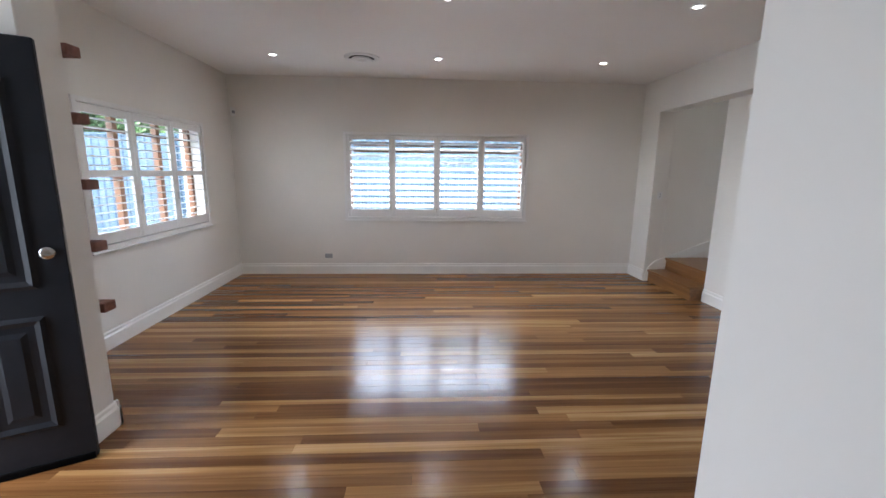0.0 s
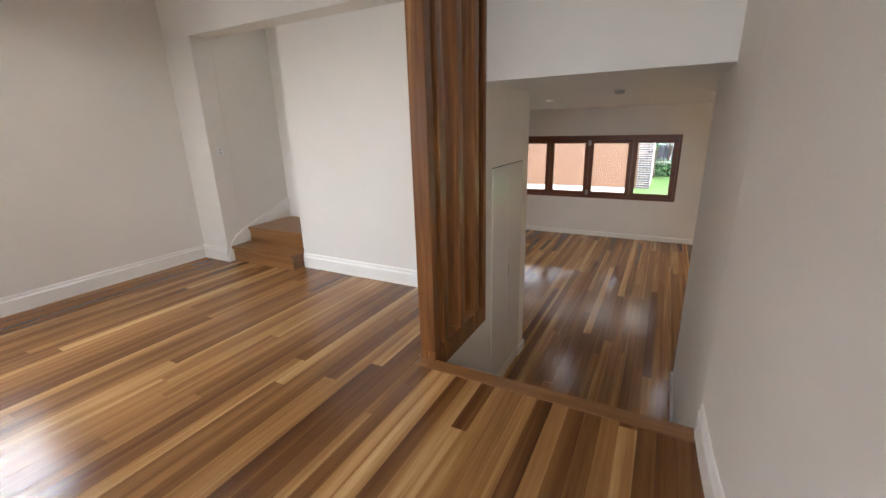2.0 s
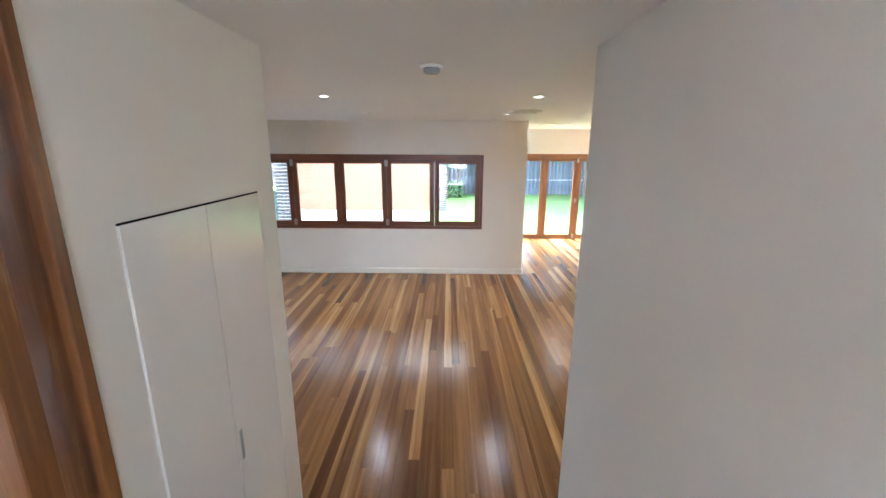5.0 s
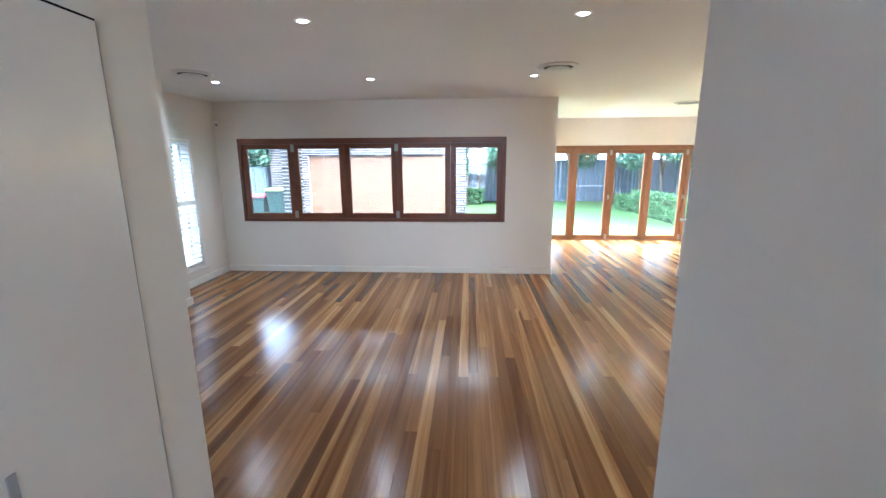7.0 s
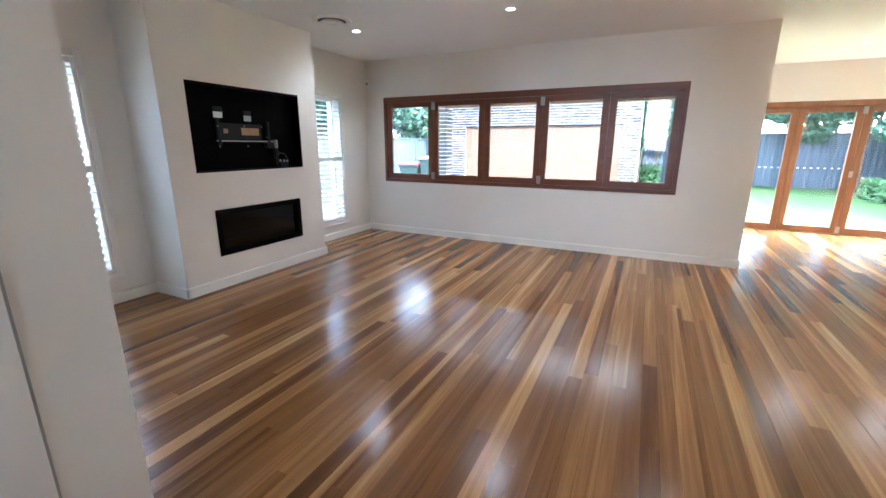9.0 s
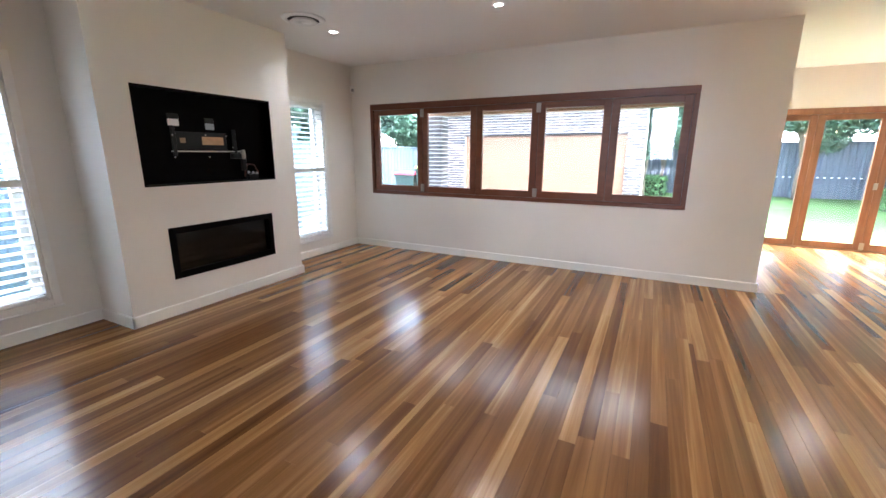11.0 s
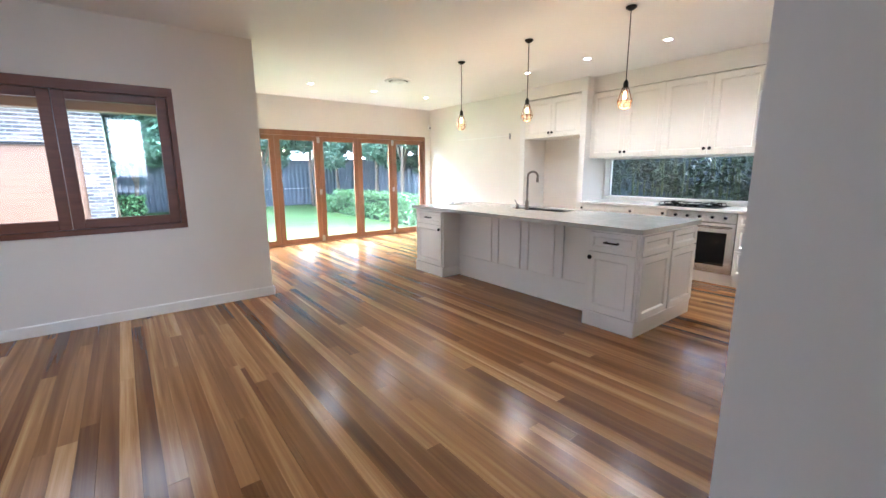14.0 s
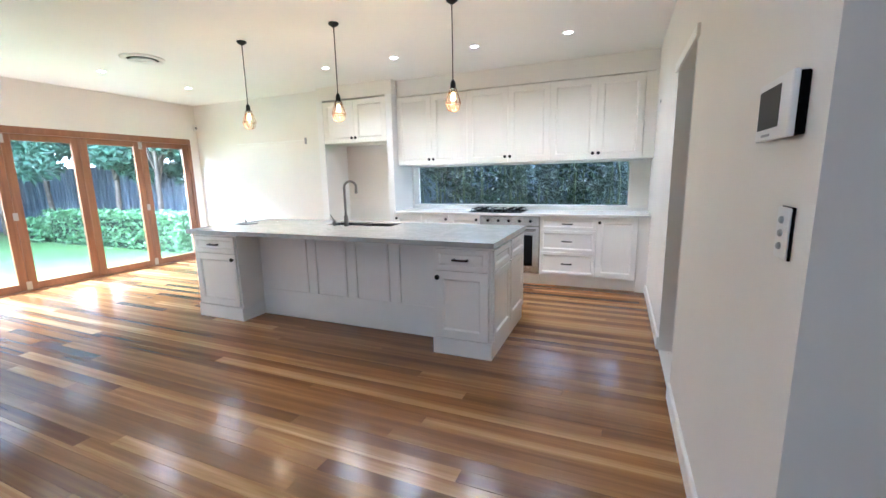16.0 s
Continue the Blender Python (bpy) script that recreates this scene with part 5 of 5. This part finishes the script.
def leaf_cloud(bm, centre, radii, count, size, rnd, shell=0.5):
    """Small bent leaves strewn through an uneven ellipsoid."""
    for _ in range(count):
        d = Vector((rnd.gauss(0, 1), rnd.gauss(0, 1), rnd.gauss(0, 1))).normalized()
        r = shell + (1 - shell) * rnd.random() ** 0.7
        p = Vector(centre) + Vector((d.x * radii[0], d.y * radii[1], d.z * radii[2])) * r
        s = size * rnd.uniform(0.6, 1.4)
        e = Euler((rnd.uniform(0, 6.3), rnd.uniform(0, 6.3), rnd.uniform(0, 6.3))).to_matrix()
        tip, base, a, b = e @ Vector((0, s, 0)), e @ Vector((0, -s, 0)), e @ Vector((s * 0.42, 0, s * 0.18)), e @ Vector((-s * 0.42, 0, s * 0.18))
        v = [bm.verts.new(p + q) for q in (base, a, tip, b)]
        bm.faces.new((v[0], v[1], v[2])); bm.faces.new((v[0], v[2], v[3]))


def tree(x, y, z, height, spread, trunk_to, seed, leaves, label, size=0.09, group="garden trees", leaf=None):
    rnd = random.Random(seed)
    th = thing("tree", label, "tree", (x, y, z), group)
    bm = bmesh.new()
    lean = rnd.uniform(-0.25, 0.25)
    tube(bm, [(0, 0, -0.05), (lean * 0.3, 0.03, trunk_to * 0.5), (lean * 0.6, rnd.uniform(-0.1, 0.1), trunk_to), (lean, 0, height * 0.75)], [0.085, 0.07, 0.055, 0.02])
    tips = []
    for k in range(7):
        a = rnd.uniform(0, 6.28); h0 = trunk_to * rnd.uniform(0.75, 1.25); rr = spread * rnd.uniform(0.45, 0.9)
        tip = (lean + rr * math.cos(a), rr * math.sin(a), h0 + rnd.uniform(0.5, 1.0) * (height - trunk_to))
        tube(bm, [(lean * 0.5, 0, h0), (lean * 0.5 + (tip[0] - lean * 0.5) * 0.45, tip[1] * 0.45, h0 + (tip[2] - h0) * 0.6), tip], [0.035, 0.022, 0.008], 6)
        tips.append(tip)
    part("trunk", bm, M_BARK, th)
    bm = bmesh.new()
    for tip in tips + [(lean, 0, height * 0.85)]:
        for _ in range(3):
            c = (tip[0] + rnd.uniform(-0.5, 0.5) * spread * 0.6, tip[1] + rnd.uniform(-0.5, 0.5) * spread * 0.6, tip[2] + rnd.uniform(-1.5, 0.3))
            leaf_cloud(bm, c, (spread * 0.42 * rnd.uniform(0.7, 1.2), spread * 0.42 * rnd.uniform(0.7, 1.2), spread * 0.30), leaves // 24, size, rnd, 0.2)
    part("crown", bm, leaf or M_LEAF, th)


TREE = "slender garden tree with a grey trunk and glossy dark leaves"
for k, (x, y) in enumerate(((15.6, -5.6), (17.2, -5.7), (18.7, -5.6), (20.3, -5.7), (21.9, -5.5), (23.4, -4.9), (23.7, -2.9), (23.6, -0.6), (23.7, 1.4), (23.5, 3.0), (22.4, 2.0), (22.7, 0.5))):
    tree(x, y, GROUND, 4.6 + 0.5 * (k % 3), 1.5, 1.75 if k < 6 else 1.35, 20 + k, 18000, TREE, 0.10)
for k, (x, y, h) in enumerate(((13.4, 11.0, 4.6), (16.5, 11.2, 4.8), (19.4, 10.8, 4.4), (22.0, 11.0, 4.6), (24.0, 10.6, 4.4))):
    tree(x, y, GROUND, h, 1.9, 1.2, 60 + k, 15000, "dense leafy tree above the side fence", 0.10, "side trees")
for k, (x, y) in enumerate(((-9.0, 15.5), (-11.5, 18.5), (-7.0, 17.6), (-12.6, 10.6), (-9.0, 13.0), (-3.5, 14.5), (2.5, 14.2), (-12.5, 14.2), (-9.6, 21.0))):
    tree(x, y, -0.12, 4.6 + 0.5 * (k % 2), 1.9, 0.9, 80 + k, 13000, "leafy green street tree", 0.11, "street trees", M_STREET)

for k, (x, y) in enumerate(((26.8, -6.5), (27.2, -3.6), (26.6, -0.8), (27.3, 2.0), (26.8, 4.8), (23.5, -8.6), (20.5, -8.9), (17.5, -8.5), (14.6, -8.8))):
    tree(x, y, GROUND, 7.6 + 0.6 * (k % 3), 2.6, 1.6, 120 + k, 13000, "tall dense tree beyond the fence", 0.17, "trees beyond the fence")


def hedge(name, x0, x1, y0, y1, z0, z1, count, size, seed, label):
    rnd = random.Random(seed)
    th = thing(name, label, "hedge", ((x0 + x1) / 2, (y0 + y1) / 2, z0))
    cx, cy = (x0 + x1) / 2, (y0 + y1) / 2
    # near-black box painted as the shade between the inner leaves
    part("core", boxes((x0 - cx + 0.08, x1 - cx - 0.08, y0 - cy + 0.08, y1 - cy - 0.08, 0, z1 - z0 - 0.10)), M_SOIL_SHADE, th)
    bm = bmesh.new()
    for _ in range(count):
        p = Vector((rnd.uniform(x0, x1) - cx, rnd.uniform(y0, y1) - cy, rnd.uniform(0, z1 - z0)))
        f = rnd.randrange(4)
        if f == 0: p.z = z1 - z0 - 0.12 * rnd.random()
        elif f == 1: p.y = y1 - cy - 0.12 * rnd.random()
        elif f == 2: p.x = x0 - cx + 0.12 * rnd.random()
        wob = 0.06 * noise.noise(p * 2.2 + Vector((seed, 0, 0)))
        p += Vector((wob, wob, wob))
        leaf_cloud(bm, p, (0.05, 0.05, 0.05), 1, size, rnd)
    part("foliage", bm, M_HEDGE, th)


hedge("clipped_hedge", 14.6, 19.8, -5.1, -4.35, GROUND, -0.22, 9000, 0.05, 3, "clipped bright green hedge along the side fence")
hedge("garden_shrub", 19.9, 21.2, -5.0, -4.2, GROUND, -0.45, 1600, 0.06, 4, "loose green shrub at the end of the hedge")
hedge("garden_shrub", 22.8, 23.9, 1.2, 2.6, GROUND, -0.35, 1800, 0.07, 5, "rounded green shrub before the fence")
hedge("garden_shrub", 23.0, 23.9, -0.9, 0.4, GROUND, -0.50, 1400, 0.07, 6, "rounded green shrub before the fence")
pl = thing("garden_planter", "low weathered timber planter box by the fence", "planter", (21.6, -4.9, GROUND))
for k in range(3):
    part("board", boxes((-0.5, 0.5, 0.36, 0.40, 0.02 + 0.2 * k, 0.2 + 0.2 * k), r=0.006), M_BEAM, pl)
part("soil", boxes((-0.5, 0.5, -0.4, 0.36, 0, 0.5)), M_SOIL_SHADE, pl)

# bamboo screen outside the kitchen window
bam = thing("bamboo_screen", "dense green bamboo with thin canes against a fence", "bamboo", (7.4, -5.7, GROUND))
rnd = random.Random(11)
bm = bmesh.new()
for _ in range(90):
    x, y = rnd.uniform(-3.6, 3.6), rnd.uniform(-0.5, 0.45)
    tube(bm, [(x, y, 0), (x + rnd.uniform(-0.1, 0.1), y, 1.4), (x + rnd.uniform(-0.3, 0.3), y + rnd.uniform(-0.1, 0.1), 4.1)], [0.016, 0.013, 0.006], 6)
part("canes", bm, plain("green brown cane", (0.10, 0.12, 0.05), 0.5, vary=0.3, scale=5), bam)
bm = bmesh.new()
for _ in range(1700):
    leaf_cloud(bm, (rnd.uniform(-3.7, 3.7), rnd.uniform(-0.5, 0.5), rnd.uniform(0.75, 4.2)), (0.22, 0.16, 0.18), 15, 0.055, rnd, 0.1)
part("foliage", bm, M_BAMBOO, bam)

# covered terrace outside the folding window
structure("roof_terrace", boxes((XF + 0.26, 13.4, 0.82, 6.4, 1.62, 1.80)), M_BEAM, "timber lined terrace roof")
structure("beam_terrace", boxes((13.0, 13.2, 0.80, 6.35, 1.30, 1.62), r=0.004), M_BEAM, "orange stained timber beam over the terrace")
BX, BY_, BZ = 0.23, 0.11, 0.076


def brick_pier(x, y, w, z0, z1):
    th = thing("brick_pier", "square dark brick pier with pale mortar joints", "pier", (x, y, z0))
    part("mortar", boxes((0.006, w - 0.006, 0.006, w - 0.006, 0, z1 - z0)), M_MORTAR, th)
    half = mesh_from("brick", boxes((0, w / 2 - 0.005, 0, 0.1, 0, 0.068), r=0.004), M_BRICK)
    n = int((z1 - z0) / 0.086)
    for k in range(n):
        z = k * 0.086 + 0.005
        for j in range(2):
            for face in range(4):
                ob = new("brick", half)
                ob.parent = th
                m = [Matrix.Translation((j * w / 2 + 0.0025, 0, z)), Matrix.Translation((w, j * w / 2 + 0.0025, z)) @ pose(0, 0, 0, 0, 0, 90),
                     Matrix.Translation((w - j * w / 2 - 0.0025, w, z)) @ pose(0, 0, 0, 0, 0, 180), Matrix.Translation((0, w - j * w / 2 - 0.0025, z)) @ pose(0, 0, 0, 0, 0, 270)][face]
                if (k + face) % 2 and j == 0:
                    m = m @ Matrix.Diagonal((0.55, 1, 1, 1))
                elif (k + face) % 2:
                    m = m @ Matrix.Translation((-w / 4 + 0.01, 0, 0)) @ Matrix.Diagonal((1.48, 1, 1, 1))
                ob.matrix_basis = m


brick_pier(12.98, 5.88, 0.36, GROUND + 0.03, 1.30)

# garage behind the terrace
gar = thing("garage", "dark brick garage with a wide honey-coloured slatted door", "garage", (18.5, 0, GROUND + 0.0))
GX, GY0, GY1, GZ = 0.0, 2.0, 9.2, 3.05
DY0, DY1, DZ = 2.48, 7.76, 2.16
part("wall_core", boxes((0.02, 0.2, GY0 + 0.01, DY0, 0, GZ), (0.02, 0.2, DY1, GY1, 0, GZ), (0.02, 0.2, DY0, DY1, DZ, GZ), (0.2, 5.5, GY0 + 0.02, GY0 + 0.2, 0, GZ), (0.2, 5.5, GY1 - 0.2, GY1, 0, GZ)), M_MORTAR, gar)
vts, fcs = [], []
rnd = random.Random(5)
for k in range(int(GZ / 0.086)):
    z = 0.086 * k + 0.005
    y = GY0 - (0.12 if k % 2 else 0)
    while y < GY1:
        a, b = max(y, GY0), min(y + 0.23, GY1)
        y += 0.24
        if b - a < 0.03:
            continue
        for c, d in ((a, b),) if z + 0.074 > DZ or b < DY0 or a > DY1 else ((a, min(b, DY0)), (max(a, DY1), b)):
            if d - c < 0.02:
                continue
            q = len(vts)
            x0 = 0.006 + rnd.uniform(-0.003, 0.003)
            vts += [(x0, c, z), (x0, d, z), (x0, d, z + 0.068), (x0, c, z + 0.068), (0.03, c, z), (0.03, d, z), (0.03, d, z + 0.068), (0.03, c, z + 0.068)]
            fcs += [(q + 3, q + 2, q + 1, q), (q, q + 1, q + 5, q + 4), (q + 1, q + 2, q + 6, q + 5), (q + 2, q + 3, q + 7, q + 6), (q + 3, q, q + 4, q + 7)]
me = bpy.data.meshes.new("bricks_joined")
me.from_pydata(vts, [], fcs)
me.materials.append(M_BRICK_J)
ob = new("bricks_joined", me)
ob.parent = gar
tagged(ob, kind="stuff")
rd = part("garage_door", boxes((0.10, 0.13, DY0, DY1, 0, DZ)), M_ROLL, gar)
for k in range(14):
    part("slat", boxes((0.085, 0.105, DY0 + 0.01, DY1 - 0.01, 0.02 + 0.152 * k, 0.165 + 0.152 * k), r=0.004), M_ROLL, rd)
part("lintel", boxes((0.004, 0.15, DY0, DY1, DZ, DZ + 0.05)), M_BLACK, gar)
part("eave", boxes((-0.45, 0.25, GY0 - 0.3, GY1 + 0.3, GZ, GZ + 0.16)), M_TRIM, gar)
bm = bmesh.new()
pts = [(-0.55, GY0 - 0.4, GZ + 0.16), (-0.55, GY1 + 0.4, GZ + 0.16), (6.0, GY1 + 0.4, GZ + 0.16), (6.0, GY0 - 0.4, GZ + 0.16), (2.7, GY0 + 2.2, GZ + 1.5), (2.7, GY1 - 2.2, GZ + 1.5)]
v = [bm.verts.new(p) for p in pts]
for f in ((0, 1, 5, 4), (1, 2, 5), (2, 3, 4, 5), (3, 0, 4), (3, 2, 1, 0)):
    bm.faces.new([v[i] for i in f])
bmesh.ops.recalc_face_normals(bm, faces=bm.faces)
part("roof", bm, M_ROOF, gar)


def wheelie_bin(x, y, h, lid_mat, label):
    th = thing("wheelie_bin", label, "bin", (x, y, GROUND + 0.03), "bins by the fence")
    bm = bmesh.new()
    rings = [[bm.verts.new((sx * w, sy * d, z)) for sx, sy in ((-1, -1), (1, -1), (1, 1), (-1, 1))] for w, d, z in ((0.20, 0.22, 0.03), (0.27, 0.30, h - 0.12), (0.29, 0.33, h - 0.08), (0.29, 0.33, h - 0.03))]
    for a, b in zip(rings, rings[1:]):
        for k in range(4):
            bm.faces.new((a[k], a[(k + 1) % 4], b[(k + 1) % 4], b[k]))
    bm.faces.new(rings[0][::-1]); bm.faces.new(rings[-1])
    rounded(bm, 0.02, 2)
    part("body", bm, M_BIN, th)
    bm = boxes((-0.31, 0.31, -0.36, 0.35, h - 0.03, h + 0.03))
    for vtx in bm.verts:
        if vtx.co.z > h:
            vtx.co.x *= 0.85; vtx.co.y *= 0.85
    rounded(bm, 0.012, 2)
    part("lid", bm, lid_mat, th)
    for s in (-0.24, 0.24):
        part("wheel", lathe([(0.10, -0.03), (0.10, 0.03)], 18, Matrix.Translation((s, 0.28, 0.10)) @ pose(0, 0, 0, 0, 90, 0)), M_BLACK, th)


wheelie_bin(14.85, 7.85, 1.00, M_RED, "dark wheelie bin with a red lid")
wheelie_bin(14.80, 7.15, 1.18, M_GREEN, "large dark wheelie bin with a yellow-green lid")


# ---- floor boards, laid last ----
rng = random.Random(7)
BOARD = 0.086
bm = bmesh.new()
box(bm, 0, 1, 0, 1, -0.02, 0)
UNIT_BOARD = mesh_from("board", bm, M_FLOOR)


def board_rows(x0, x1, y0, y1):
    """Boards along x in rows, with random end joints."""
    rows, y = [], y0
    while y < y1 - 0.01:
        yy = min(y + BOARD, y1)
        x = x0 - rng.random() * 1.2
        while x < x1:
            ln = rng.choice((0.9, 1.5, 2.2, 2.8, 3.4, 4.2)) * (0.85 + 0.3 * rng.random())
            a, b = max(x, x0), min(x + ln, x1)
            if b - a > 0.02:
                rows.append((a, b, y, yy))
            x += ln
        y += BOARD
    return rows


def lay(floor_ob, rows, z, near):
    rest_v, rest_f, count = [], [], 0
    for a, b, y0, y1 in rows:
        a, b, y0, y1 = a + 0.0006, b - 0.0006, y0 + 0.0005, y1 - 0.0005
        tilt = rng.gauss(0, 0.009)       # boards lie a little cupped
        dz = -abs(tilt) * (y1 - y0) if tilt > 0 else 0.0
        if near(a, b, y0) and count < 300:
            ob = new("board", UNIT_BOARD)
            ob.parent = floor_ob
            shear = Matrix.Identity(4)
            shear[2][1] = tilt
            ob.matrix_basis = Matrix.Translation((a, y0, z + dz)) @ shear @ Matrix.Diagonal((b - a, y1 - y0, 1, 1))
            count += 1
        else:
            k = len(rest_v)
            for z0, z1 in ((z - 0.02, z - 0.02), (z + dz, z + dz + tilt * (y1 - y0))):
                rest_v += [(a, y0, z0), (b, y0, z0), (b, y1, z1), (a, y1, z1)]
            rest_f += [(k + 4, k + 5, k + 6, k + 7), (k, k + 1, k + 5, k + 4), (k + 1, k + 2, k + 6, k + 5), (k + 2, k + 3, k + 7, k + 6), (k + 3, k, k + 4, k + 7)]
    me = bpy.data.meshes.new("boards_beyond")
    me.from_pydata(rest_v, [], rest_f)
    me.materials.append(M_FLOOR_J)
    ob = new("boards_beyond", me)
    ob.parent = floor_ob
    tagged(ob, kind="stuff")


floor_up = thing("floor_upper", "glossy mixed brown hardwood strip floor", "floor", (0, 0, 0), kind="structure")
up_rows = board_rows(XL, XS - 0.115, -1.8, YS1 + 0.11) + board_rows(XL, XW, YS1 + 0.11, YB)
lay(floor_up, up_rows, 0.0, lambda a, b, y: 0.4 < y < 5.6)
floor_low = thing("floor_lower", "glossy mixed brown hardwood strip floor", "floor", (0, 0, 0), kind="structure")
low_rows = board_rows(XS + 0.259 * 4, XF, YS0, YS1) + board_rows(XE, XF, 0.395, YS0) + board_rows(XE, XF, YS1, YL) + board_rows(4.6, XD, YKB, 0.395) + board_rows(XF, XD, 0.395, 0.56)
lay(floor_low, low_rows, LOW, lambda a, b, y: a < 8.3 and -1.0 < y < 3.9)
